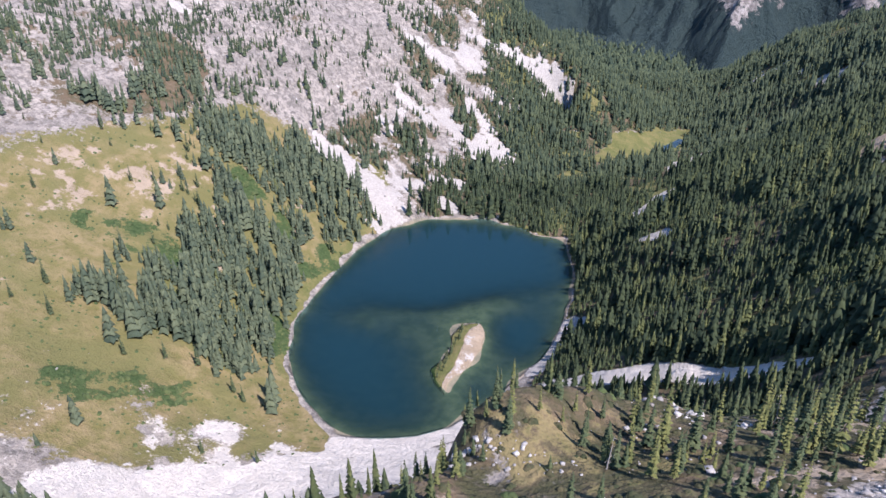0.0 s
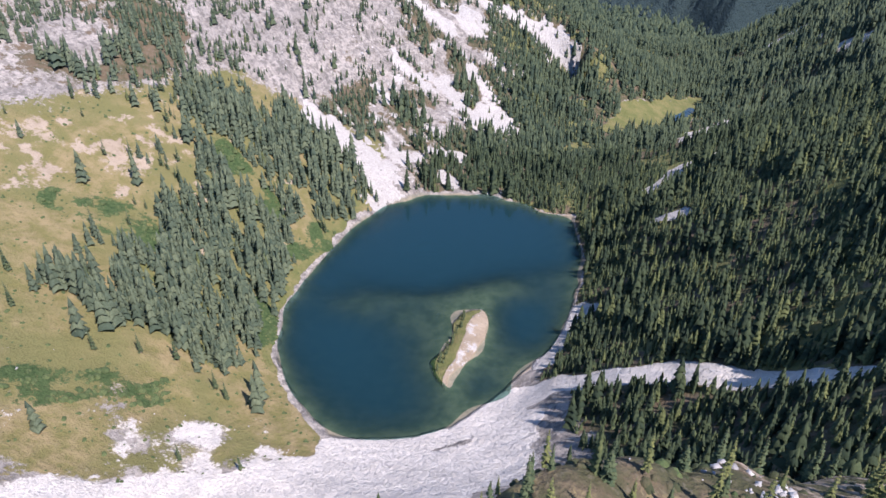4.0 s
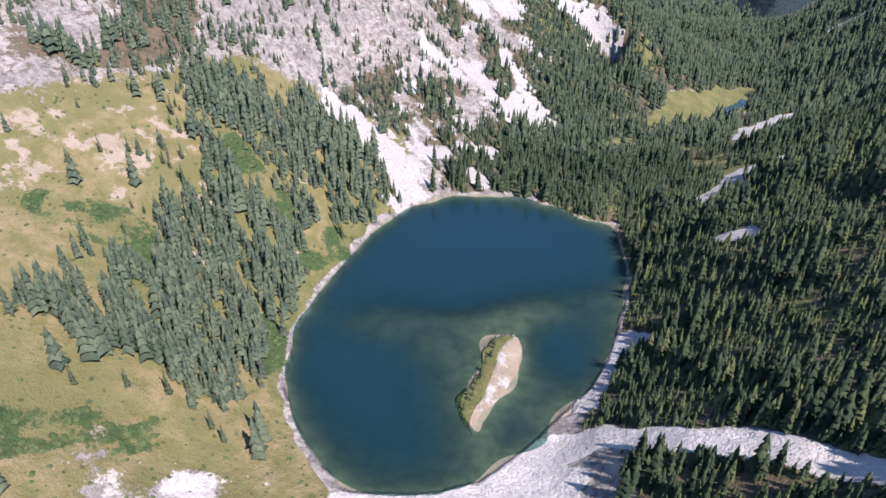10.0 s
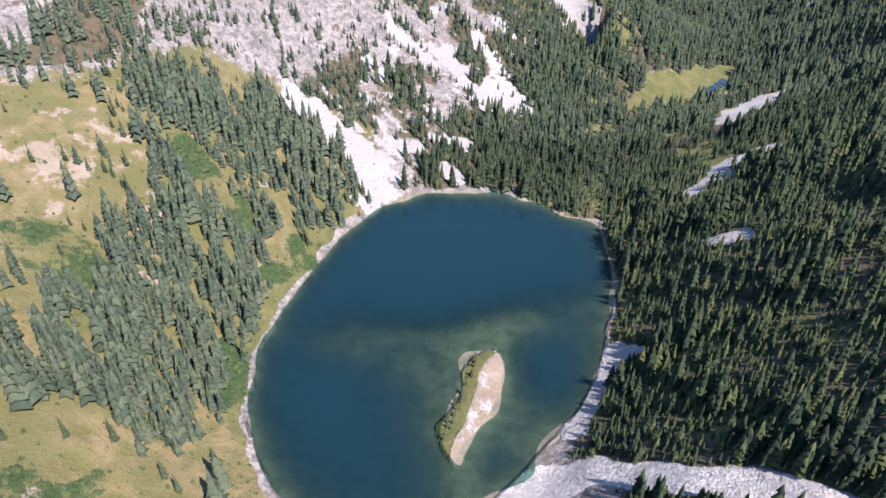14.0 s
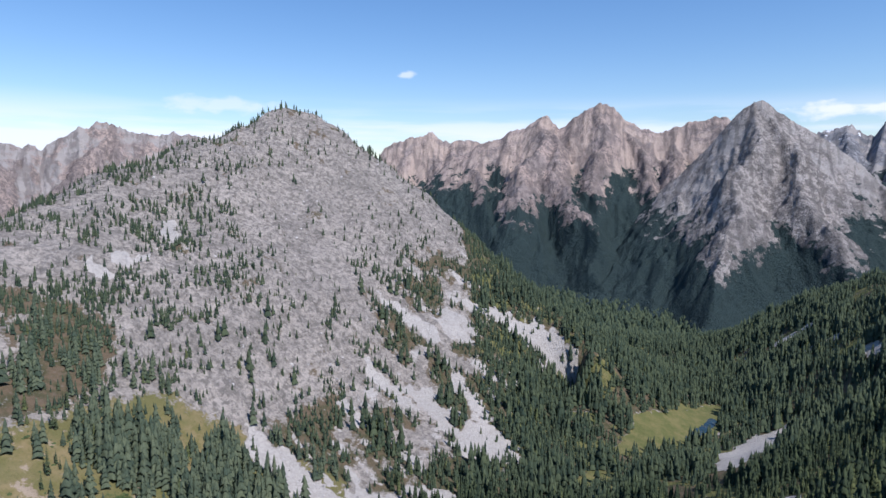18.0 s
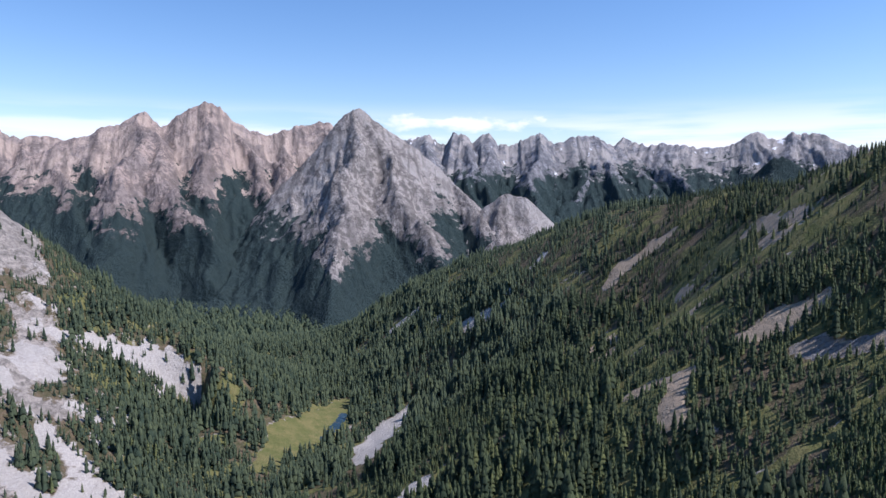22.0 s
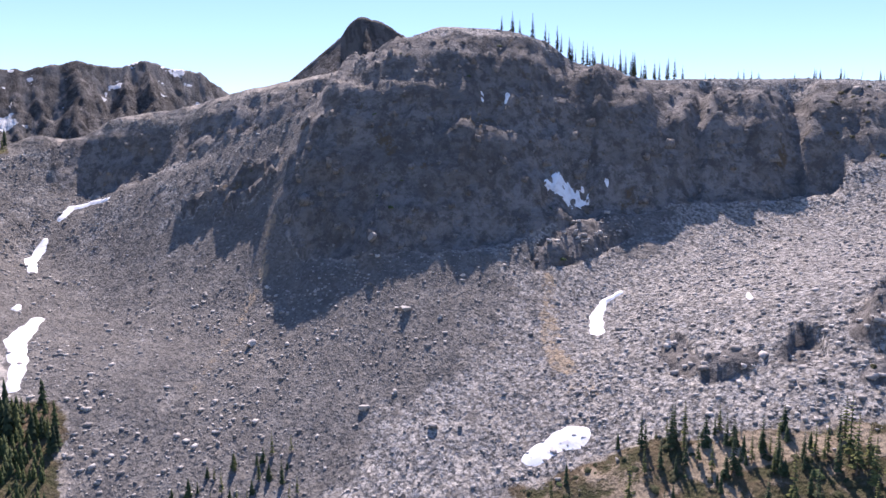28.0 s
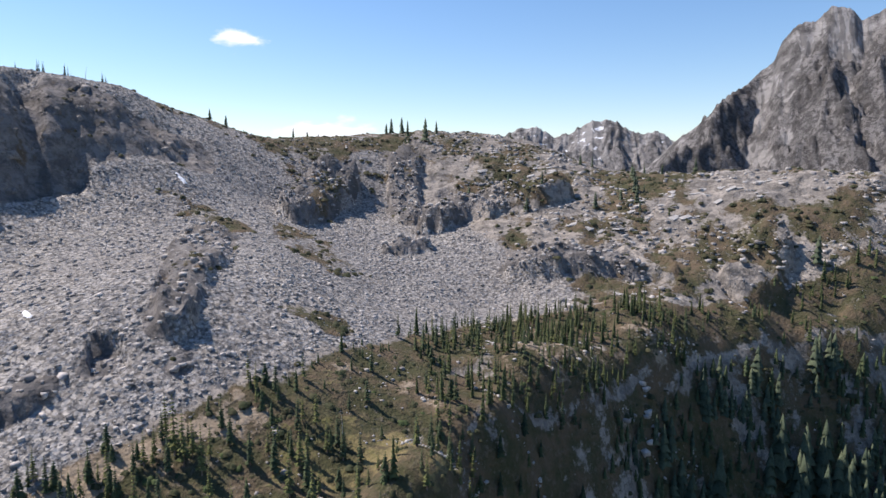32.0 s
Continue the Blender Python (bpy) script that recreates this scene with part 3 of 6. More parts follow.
def cover(x, y, z):
    """Shares in 0..1 of each kind of ground, and of trees, at places of that height."""
    n1, n2, n3 = fractal(x, y, 60, 4, 3), fractal(x, y, 22, 3, 8), fractal(x, y, 140, 3, 21)
    x, y = x + 5 * fractal(x, y, 26, 3, 51), y + 5 * fractal(x, y, 26, 3, 52)
    lake = inside(x, y, SHORE)
    torn = 0.75 * fractal(x, y, 15, 4, 53)
    put = np.maximum
    # woods of the east slope and the valley
    east = step(0.5, 3, lake) * step(-6, 10, x - np.interp(y, [200, 250, 300, 330, 440, 640], [200, 130, 90, 60, 70, 60])) * step(205, 232, y + 0.12 * (x - 240)) * step(1000, 940, x)
    edge = inside(x, y, TALUS)
    east = put(east, step(0, 14, edge) * step(205, 235, x) * (y > 150) * step(520, 480, x))
    low = put(step(130, 200, y) * (y < 330) * step(60, 90, x) * (lake > 20), 0 * x)
    valley = step(612, 640, y) * step(-30, 30, x - np.interp(y, [620, 720, 800, 900, 1000, 1250], [-30, 0, 70, 150, 190, 120])) * (z < 110)
    trees = np.clip(np.maximum.reduce([east * (0.75 + 0.35 * step(-0.3, 0.3, n1)), low * 0.9, valley]), 0, 1)
    heath = np.clip(np.maximum.reduce([east, low, valley]) * 1.2, 0, 1)
    streak = fractal(x * 0.5 + y * 0.9, (y - x) * 0.28, 40, 4, 41)
    high = step(90, 190, z) * east
    open_ = step(0.34, 0.56, n1 * 0.5 + streak + 0.12 * high) * step(280, 340, x + 0.4 * (y - 300))
    open_ = put(open_, step(1.3, 0.7, nearest(x, y, GLADES) + 0.4 * torn))
    grass = heath * open_ * 0.95
    trees, heath = trees * (1 - 0.85 * open_), heath * (1 - 0.8 * open_)
    # the west side: meadow, wood, bushes
    wood = step(6, -6, inside(x, y, WEST_WOOD))
    meadow = step(3, 7, lake) * step(-45, -75, x) * step(205, 250, y) * step(128, 108, z - 0.16 * (-x - 240)) * step(700, 660, y)
    grass, heath = put(grass, meadow), put(heath, wood * step(-0.2, 0.2, n1))
    n4 = fractal(x, y, 8, 3, 33)
    heath = put(heath, meadow * np.clip(-0.05 + 0.9 * n4 + 0.4 * n1, 0, 0.75))
    dirt = meadow * np.clip(0.03 + 0.5 * n4 + 0.8 * (n3 + 0.7 * n2 + 0.001 * (-x - 220)), 0, 0.9)
    lush = put(step(1.35, 0.75, 0.35 * n2 + nearest(x, y, [[(-270, 440, 12), (-240, 446, 17), (-210, 434, 14)], [(-215, 283, 14), (-185, 300, 12)], [(-172, 300, 9), (-160, 312, 8)], [(-190, 560, 12), (-170, 545, 14), (-150, 525, 13)],
                                              [(-124, 490, 8), (-104, 528, 10)], [(-134, 420, 8), (-124, 402, 7), (-126, 380, 5)]])), 0 * x)
    trees = put(trees, wood * (1 - 0.85 * lush) * step(-0.5, -0.2, n2))
    trees = put(trees, meadow * (1 - wood) * (0.30 * step(0.15, 0.4, n1) * step(470, 530, y) + 0.012))
    # the rocky mountain
    mount = step(610, 640, y) * step(14, 34, z + 0.15 * (x + 150)) * step(330, 200, x) * (1 - valley) * (1 - wood)
    apron = mount * np.maximum(step(-140, 20, x) * step(220, 150, z + 20 * n1), step(85, 60, z))
    heath = put(heath, apron * np.clip(0.62 + 0.9 * (n2 + 0.4 * n1), 0, 1))
    heath = put(heath, mount * (1 - apron) * np.clip(0.02 + 0.7 * (0.5 * n1 + n2) + 0.25 * step(280, 360, z), 0, 0.8))
    scree = apron * np.clip(0.10 + 1.3 * (-0.5 * n2 + 0.9 * fractal(0.32 * (0.75 * x - 0.66 * y), 0.66 * x + 0.75 * y, 8, 3, 77)), 0, 0.9) * step(600, 640, y)
    trees = put(trees, apron * 0.55 * step(-0.25, 0.15, n2) * (1 - 0.8 * scree))
    trees = put(trees, mount * (1 - apron) * (0.05 + 0.42 * step(0.05, 0.4, 0.6 * n1 + n2) * step(-60, -300, x) + 0.16 * step(250, 340, z) + 0.25 * step(-0.1, 0.35, np.sin(z / 9 + 2.0 * n3) * 0.5 + 0.5 * n2) * step(-150, -260, x)) * (1 - 0.75 * step(0.1, 0.45, -n3 + 0.3 * step(-260, -160, x) * step(-40, -90, x))))
    flank = step(-225, -260, x) * step(470, 520, y) * step(740, 690, y) * step(100, 125, z) * (1 - meadow)
    trees, heath = put(trees, flank * 0.6 * step(-0.15, 0.25, n2 + 0.4 * n1)), put(heath, flank * np.clip(0.45 + 0.8 * n1, 0, 0.9))
    # talus bowl and head wall
    talus = step(5, -5, edge)
    cliff = np.maximum(step(1.25, 0.9, nearest(x, y, CLIFFS)), step(1.2, 0.9, nearest(x, y, OUTCROPS))) * (edge < 25)
    grey = talus * (1 - cliff)
    south = step(-185, -215, y) * step(600, 500, np.abs(x)) + step(-80, -105, x) * step(40, 10, y) * (y > -330)
    south = np.clip(south, 0, 1)
    heath = put(heath * (1 - talus), south * np.clip(0.45 + 0.9 * (n2 + 0.5 * n1), 0, 1))
    heath = put(heath, cliff * np.clip(0.02 + 0.6 * n2, 0, 0.5))
    heath = put(heath, talus * (0.62 + 0.5 * n2) * step(1.5, 0.6, nearest(x, y, [[(20, -95, 9), (10, -66, 13), (0, -40, 10)], [(72, -102, 6), (60, -88, 9), (48, -74, 7)], [(34, 26, 4), (20, 32, 5)], [(-90, -112, 9), (-135, -98, 8)], [(8, -130, 5), (-20, -170, 9)]]) + 2.0 * torn))
    heath = put(heath, talus * (1 - cliff) * step(250, 272, z + 14 * n1) * step(30, -15, x) * np.clip(0.50 + 1.1 * (n2 + 0.4 * torn), 0, 1))
    grey = grey * (1 - 0.9 * heath * talus)
    dirt = put(dirt * (1 - talus), 0.44 * talus * step(1.5, 0.5, nearest(x, y, [[(330, 66, 2.5), (290, 110, 3), (262, 150, 2.5)], [(190, 30, 3), (166, 62, 5), (148, 78, 6)], [(460, 172, 4), (452, 190, 4)]])))
    bench = step(5, -5, inside(x, y, BENCH))
    ledge = bench * np.clip(0.0 + 0.9 * (n2 + 0.3 * n1), 0, 1) * step(-3, -9, inside(x, y, BENCH))
    scree, heath, grass, dirt = scree * (1 - bench), put(heath, bench * (1 - ledge)), put(grass * (1 - bench), bench * np.clip(0.05 + 0.6 * (-n1 + 0.5 * n2), 0, 0.5)), put(dirt * (1 - bench), bench * np.clip(0.12 + 0.8 * (n1 - n2 * 0.6) + 0.38 * step(-20, 30, x), 0, 0.9))
    trees = np.where(talus > 0.5, trees * 0, trees)
    trees = put(trees * (1 - bench), bench * (0.25 + 0.30 * step(25, 0, x)) * (1 - 0.8 * ledge))
    drop = step(1, 5, inside(x, y, BENCH)) * step(1, 5, edge) * step(20, 40, y) * step(205, 180, y) * step(150, 110, x) * (x > -260)
    trees, heath = put(trees, drop * 0.9), put(heath, step(0, 2, inside(x, y, BENCH)) * step(1, 5, edge) * step(20, 40, y) * step(205, 180, y) * step(150, 110, x) * (x > -260) * np.clip(0.62 + 0.9 * n2, 0, 1))
    trees = put(trees, south * 0.06 * step(0.0, 0.3, n1))
    # open knoll
    knoll = step(8, -8, inside(x, y, KNOLL))
    grass, heath, trees, dirt = put(grass, knoll), heath * (1 - knoll), trees * (1 - 0.92 * knoll), dirt * (1 - knoll)
    # chutes, streaks, earth and beaches
    bare = step(1.25, 0.9, nearest(x, y, TRACKS) + 1.2 * torn) * (1 - bench)
    run = fractal(0.3 * (0.75 * x - 0.66 * y), 0.66 * x + 0.75 * y, 9, 4, 57)
    fan = np.maximum.reduce([step(1.3, 0.9, nearest(x, y, some) + w * torn + q * run) for some, w, q in ((CHUTES, 0.7, 1.5), (STREAKS, 1.3, 0.0), (SHORES, 0.3, 0.0))])
    ring = np.where(lake > -4, step(1.7, 0.5, lake), 0)
    pale = step(330, 290, y) * step(-60, -90, x) * step(180, 215, y) * step(-260, -200, x) * np.clip(0.42 + 0.9 * (n2 + 0.6 * n3), 0, 1)
    fan = put(fan, np.maximum(pale * 0.9, step(1.3, 0.8, strip(x, y, [(-175, 208, 20), (-110, 236, 30), (-40, 250, 36), (20, 262, 28), (40, 300, 14)]) + 0.5 * torn)))
    scree = put(scree, fan)
    dirt = np.maximum.reduce([dirt, bare, ring * np.where(x < 0, 0.22, 0.8)]) * (1 - fan)
    rubble = step(1.3, 0.8, nearest(x, y, RUBBLE) + 1.1 * torn)
    gone = (1 - fan * np.where((y > 640) & (z > 8), 0.93, 1.0)) * (1 - ring) * (1 - 0.95 * bare) * (1 - rubble)
    trees, heath, grass = trees * gone, heath * gone, grass * gone
    # marshy meadow and ponds in the valley
    marsh = step(1.25, 0.9, nearest(x, y, [[(212, 815, 12), (261, 855, 24), (325, 899, 24), (382, 969, 12)], [(145, 736, 7), (170, 752, 8)], [(173, 876, 12), (190, 876, 10)], [(470, 1165, 9), (520, 1160, 9)]]) + 0.5 * torn)
    grass, trees, heath, scree = put(grass, marsh), trees * (1 - marsh), heath * (1 - marsh), scree * (1 - marsh)
    trees = trees * step(0.8, 1.2, strip(x, y, [(268, 712, 14), (305, 750, 20), (375, 815, 18)]))
    isle = inside(x, y, ISLAND)
    sandy = step(3, 0, isle) * step(-3.5, -0.5, (x - 14) * 0.967 - (y - 385) * 0.254 - 0.25 * np.clip(y - 405, 0, 30))
    grass, scree, dirt = put(grass, step(2, -2, isle) * (1 - sandy)), np.where(isle < 3, sandy * (0.25 + 0.5 * n2), scree), np.where(isle < 3, sandy, dirt)
    bed = step(0.5, -1.5, lake) * step(-0.3, 0.6, isle)
    trees = trees * (lake > 3)
    scree = scree * (1 - bed)
    grey = put(grey, rubble)
    turf = np.maximum.reduce([0.75 * wood * step(-0.3, 0.2, n2), 0.75 * east * step(-0.25, 0.3, n2 + 0.4 * n1) * (1 - rubble), knoll, marsh, 0.9 * open_ * east, step(16, 5, lake) * step(2, 5, lake) * step(-60, -95, x) * step(340, 370, y), step(2, -2, isle) * (1 - sandy)]) * (1 - fan) * (1 - bare)
    lush = lush * (1 - fan)
    heath = put(heath, step(1250, 1350, y) * (z < 80) * (x > 60))
    col_ = talus * step(1.3, 0.7, strip(x, y, [(384, 226, 10), (366, 220, 16), (340, 210, 16), (316, 203, 12), (300, 198, 8)]) + 0.9 * torn)
    gravel = put(fan * (y < 345) * (lake > 0.5), 0.55 * col_) * (1 - bench)
    dirt = np.maximum.reduce([dirt, 0.42 * rubble, bench * 0.8 * step(1.3, 0.7, strip(x, y, [(76, 76, 8), (88, 82, 9), (100, 90, 7)]) + 0.6 * torn)])
    dirt = put(dirt, talus * 0.8 * step(1.2, 0.7, strip(x, y, [(422, 205, 5), (400, 216, 9), (384, 224, 8), (352, 236, 5)]) + 0.8 * torn))
    return {"gravel": gravel, "turf": turf, "scree": scree * (1 - gravel), "talus": grey * (1 - bench), "grass": grass, "heath": heath, "dirt": dirt, "lush": lush * np.clip(0.75 + 0.8 * n2, 0, 1), "bed": bed, "trees": trees * (1 - 0.95 * lush), "cliff": cliff, "grit": grey * (1 - bench) * np.clip(step(140, 215, x + 18 * n1) * (0.75 + 0.6 * n1), 0, 1), "mount": mount * (1 - apron)}


def ground_height(x, y):
    x, y = np.ravel(x).astype(float), np.ravel(y).astype(float)
    z = base_height(x, y)
    lake = inside(x, y, SHORE)
    far = step(1300, 1750, np.hypot(x, y - 400))
    z = z * (1 - far) + far * (-150)
    cliff = np.maximum(step(1.35, 0.8, nearest(x, y, CLIFFS)), 0.65 * step(1.2, 0.8, nearest(x, y, OUTCROPS)))
    mount = step(640, 720, y) * step(70, 130, z + 0.2 * (x + 150)) * step(300, 150, x)
    slab = step(-70, -110, x) * step(60, 20, y) * step(-330, -280, y)
    gentle = step(4, 60, lake) * (1 - 0.6 * step(5, -10, inside(x, y, TALUS)))
    gully = fractal(x + 0.55 * y, y * 0.45 - 0.2 * x, 38, 5, 61, True)
    across, down = 0.8 * x + 0.6 * y, 0.8 * y - 0.6 * x
    z = z + cliff * (8.0 * gully - 3.5 - 4.0 * step(250, 210, x) * step(60, 30, y))
    z = z + cliff * (4.0 * fractal(across, 0.22 * down, 19, 4, 67, True) + 2.2 * fractal(x, y, 8, 3, 62, True) + 1.3 * np.sin(z / 3.1 + 3.0 * fractal(x, y, 50, 2, 68)))
    bowl = np.nonzero((y < 150) & (y > -300) & (np.abs(x) < 420))[0]
    bx, by = x[bowl], y[bowl]
    torn, ribs, rise_ = 0.4 * fractal(bx, by, 14, 4, 69), 1 + 0.5 * fractal(across[bowl], 0.4 * down[bowl], 9, 3, 70, True), 0 * bx
    for line, rise in BLUFFS:
        rise_ = np.maximum(rise_, rise * 1.4 * step(1.1, 0.7, strip(bx, by, line) + torn) * ribs)
    for line, sink in NOTCHES:
        rise_ = rise_ - sink * step(1.3, 0.2, strip(bx, by, line))
    z[bowl] += rise_
    z = z + mount * (9.0 * fractal(x, 0.55 * y, 70, 5, 63, True) + 3.2 * fractal(x, y, 13, 3, 64, True))
    z = z + mount * 1.6 * np.sin(z / 5.5 + 3.0 * fractal(x, y, 80, 2, 66))
    z = z + gentle * (2.2 * fractal(x, y, 48, 4, 5, True) + 0.5 * fractal(x, y, 8, 2, 6)) * (1 - far)
    return z + slab * 3.5 * fractal(x, y, 22, 4, 65, True)


# ---- ground ----
def sheet(name, x, y, z, mat, attrs=(), where=None):
    """A mesh over a grid of rows and columns, or over that part of it that where picks."""
    rows, cols = x.shape
    me = bpy.data.meshes.new(name)
    i = np.arange(rows * cols).reshape(rows, cols)
    quads = np.stack([i[:-1, :-1], i[:-1, 1:], i[1:, 1:], i[1:, :-1]], -1).reshape(-1, 4)
    places = np.stack([x, y, z], -1).astype(np.float32).reshape(-1, 3)
    used = np.arange(rows * cols)
    if where is not None:
        quads = quads[where.ravel()[quads[:, 0]]]
        used, quads = np.unique(quads, return_inverse=True)
        quads = quads.reshape(-1, 4)
    me.vertices.add(len(used))
    me.vertices.foreach_set("co", places[used].ravel())
    me.loops.add(quads.size)
    me.loops.foreach_set("vertex_index", quads.astype(np.int32).ravel())
    me.polygons.add(len(quads))
    me.polygons.foreach_set("loop_start", np.arange(0, quads.size, 4, dtype=np.int32))
    for key, values in attrs:
        me.attributes.new(key, "FLOAT", "POINT").data.foreach_set("value", np.ravel(values).astype(np.float32)[used])
    me.update(calc_edges=True)
    me.validate()
    me.polygons.foreach_set("use_smooth", np.ones(len(me.polygons), bool))
    me.materials.append(mat)
    return new(name, me)


CENTRE = (0.0, 170.0)
angles = np.radians(np.r_[np.arange(-50, 245, 0.31), np.arange(245, 310.1, 2.5)])
radii = [2.0]
while radii[-1] < 4900:
    r = radii[-1]
    radii.append(r + (max(1.5, 0.011 * r) if r < 300 else 0.0082 * r if r < 1250 else 0.03 * r))
bearing, radius = np.meshgrid(angles, np.array(radii))
gx, gy = CENTRE[0] + radius * np.sin(bearing), CENTRE[1] + radius * np.cos(bearing)
gz = ground_height(gx, gy).reshape(gx.shape)
c = cover(gx, gy, gz)
KINDS = ("gravel", "cliff", "turf", "scree", "talus", "grit", "grass", "heath", "dirt", "lush", "bed")
layers = [(k, c[k]) for k in KINDS]
dome = (gy > 640) & (gx < 215) & (gy < 1450) & (gx > -620) & (gz > 45 + 60 * step(-100, -260, gx)) & (gy + 0.25 * gx > 600)
wall = (c["cliff"] > 0.5) & (gz > 235) & (gy < 140) & (gx > 60)
ground = tagged(sheet("ground", gx, gy, gz, GROUND, layers, ~dome & ~wall), "alpine ground with scree, meadow and woodland soil", "ground", kind="structure")
tagged(sheet("mountain", gx, gy, gz, GROUND, layers, dome), "domed grey rocky mountain dotted with dark firs", "mountain")
tagged(sheet("cliff", gx, gy, gz, GROUND, layers, wall), "dark shaded rock cliffs above the talus bowl", "cliff")


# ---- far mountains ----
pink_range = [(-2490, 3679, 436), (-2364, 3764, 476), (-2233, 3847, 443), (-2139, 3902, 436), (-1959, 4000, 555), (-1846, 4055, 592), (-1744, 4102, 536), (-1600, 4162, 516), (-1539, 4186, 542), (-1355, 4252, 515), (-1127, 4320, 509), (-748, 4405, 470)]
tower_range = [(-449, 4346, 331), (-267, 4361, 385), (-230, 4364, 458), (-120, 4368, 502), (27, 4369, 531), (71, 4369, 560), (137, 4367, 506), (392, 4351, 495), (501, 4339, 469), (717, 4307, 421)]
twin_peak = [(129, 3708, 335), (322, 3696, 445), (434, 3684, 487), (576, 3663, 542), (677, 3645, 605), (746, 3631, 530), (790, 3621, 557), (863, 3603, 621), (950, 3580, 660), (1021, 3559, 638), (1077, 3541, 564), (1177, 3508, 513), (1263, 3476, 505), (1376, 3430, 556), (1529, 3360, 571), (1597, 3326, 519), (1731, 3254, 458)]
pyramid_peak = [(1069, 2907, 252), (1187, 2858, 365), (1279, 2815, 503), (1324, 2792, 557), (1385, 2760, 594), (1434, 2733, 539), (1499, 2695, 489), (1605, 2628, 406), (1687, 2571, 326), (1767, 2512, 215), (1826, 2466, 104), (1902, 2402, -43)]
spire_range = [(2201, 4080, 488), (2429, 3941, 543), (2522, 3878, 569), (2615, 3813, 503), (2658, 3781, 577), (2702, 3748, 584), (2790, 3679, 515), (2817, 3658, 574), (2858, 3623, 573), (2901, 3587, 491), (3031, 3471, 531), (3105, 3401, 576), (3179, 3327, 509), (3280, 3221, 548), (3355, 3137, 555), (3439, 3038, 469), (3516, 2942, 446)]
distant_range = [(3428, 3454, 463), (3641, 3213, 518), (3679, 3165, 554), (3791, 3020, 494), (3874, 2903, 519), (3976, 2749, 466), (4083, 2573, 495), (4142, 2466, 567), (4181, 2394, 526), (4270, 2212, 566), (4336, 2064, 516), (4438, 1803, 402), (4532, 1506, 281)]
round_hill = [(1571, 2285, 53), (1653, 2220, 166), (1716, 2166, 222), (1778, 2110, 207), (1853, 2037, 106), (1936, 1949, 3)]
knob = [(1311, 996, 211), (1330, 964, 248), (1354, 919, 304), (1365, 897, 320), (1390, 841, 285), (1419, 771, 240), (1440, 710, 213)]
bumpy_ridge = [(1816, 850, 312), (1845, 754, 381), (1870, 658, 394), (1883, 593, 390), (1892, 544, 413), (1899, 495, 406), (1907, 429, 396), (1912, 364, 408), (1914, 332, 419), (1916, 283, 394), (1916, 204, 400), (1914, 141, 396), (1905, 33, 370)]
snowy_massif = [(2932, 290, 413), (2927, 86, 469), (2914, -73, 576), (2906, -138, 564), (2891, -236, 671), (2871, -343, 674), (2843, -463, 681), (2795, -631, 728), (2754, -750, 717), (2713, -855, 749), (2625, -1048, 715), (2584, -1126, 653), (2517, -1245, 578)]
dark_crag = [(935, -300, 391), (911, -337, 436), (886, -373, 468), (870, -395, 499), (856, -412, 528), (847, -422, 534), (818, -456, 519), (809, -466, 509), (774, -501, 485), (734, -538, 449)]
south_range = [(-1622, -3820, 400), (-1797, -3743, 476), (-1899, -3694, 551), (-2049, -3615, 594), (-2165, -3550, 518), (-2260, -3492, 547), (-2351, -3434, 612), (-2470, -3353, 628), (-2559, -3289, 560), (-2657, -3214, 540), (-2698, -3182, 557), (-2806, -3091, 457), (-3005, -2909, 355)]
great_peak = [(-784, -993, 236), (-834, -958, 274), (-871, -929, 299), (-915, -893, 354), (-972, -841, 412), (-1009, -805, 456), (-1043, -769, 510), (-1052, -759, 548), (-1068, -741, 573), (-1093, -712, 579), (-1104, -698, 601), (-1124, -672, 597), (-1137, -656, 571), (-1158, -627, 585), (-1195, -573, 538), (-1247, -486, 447)]



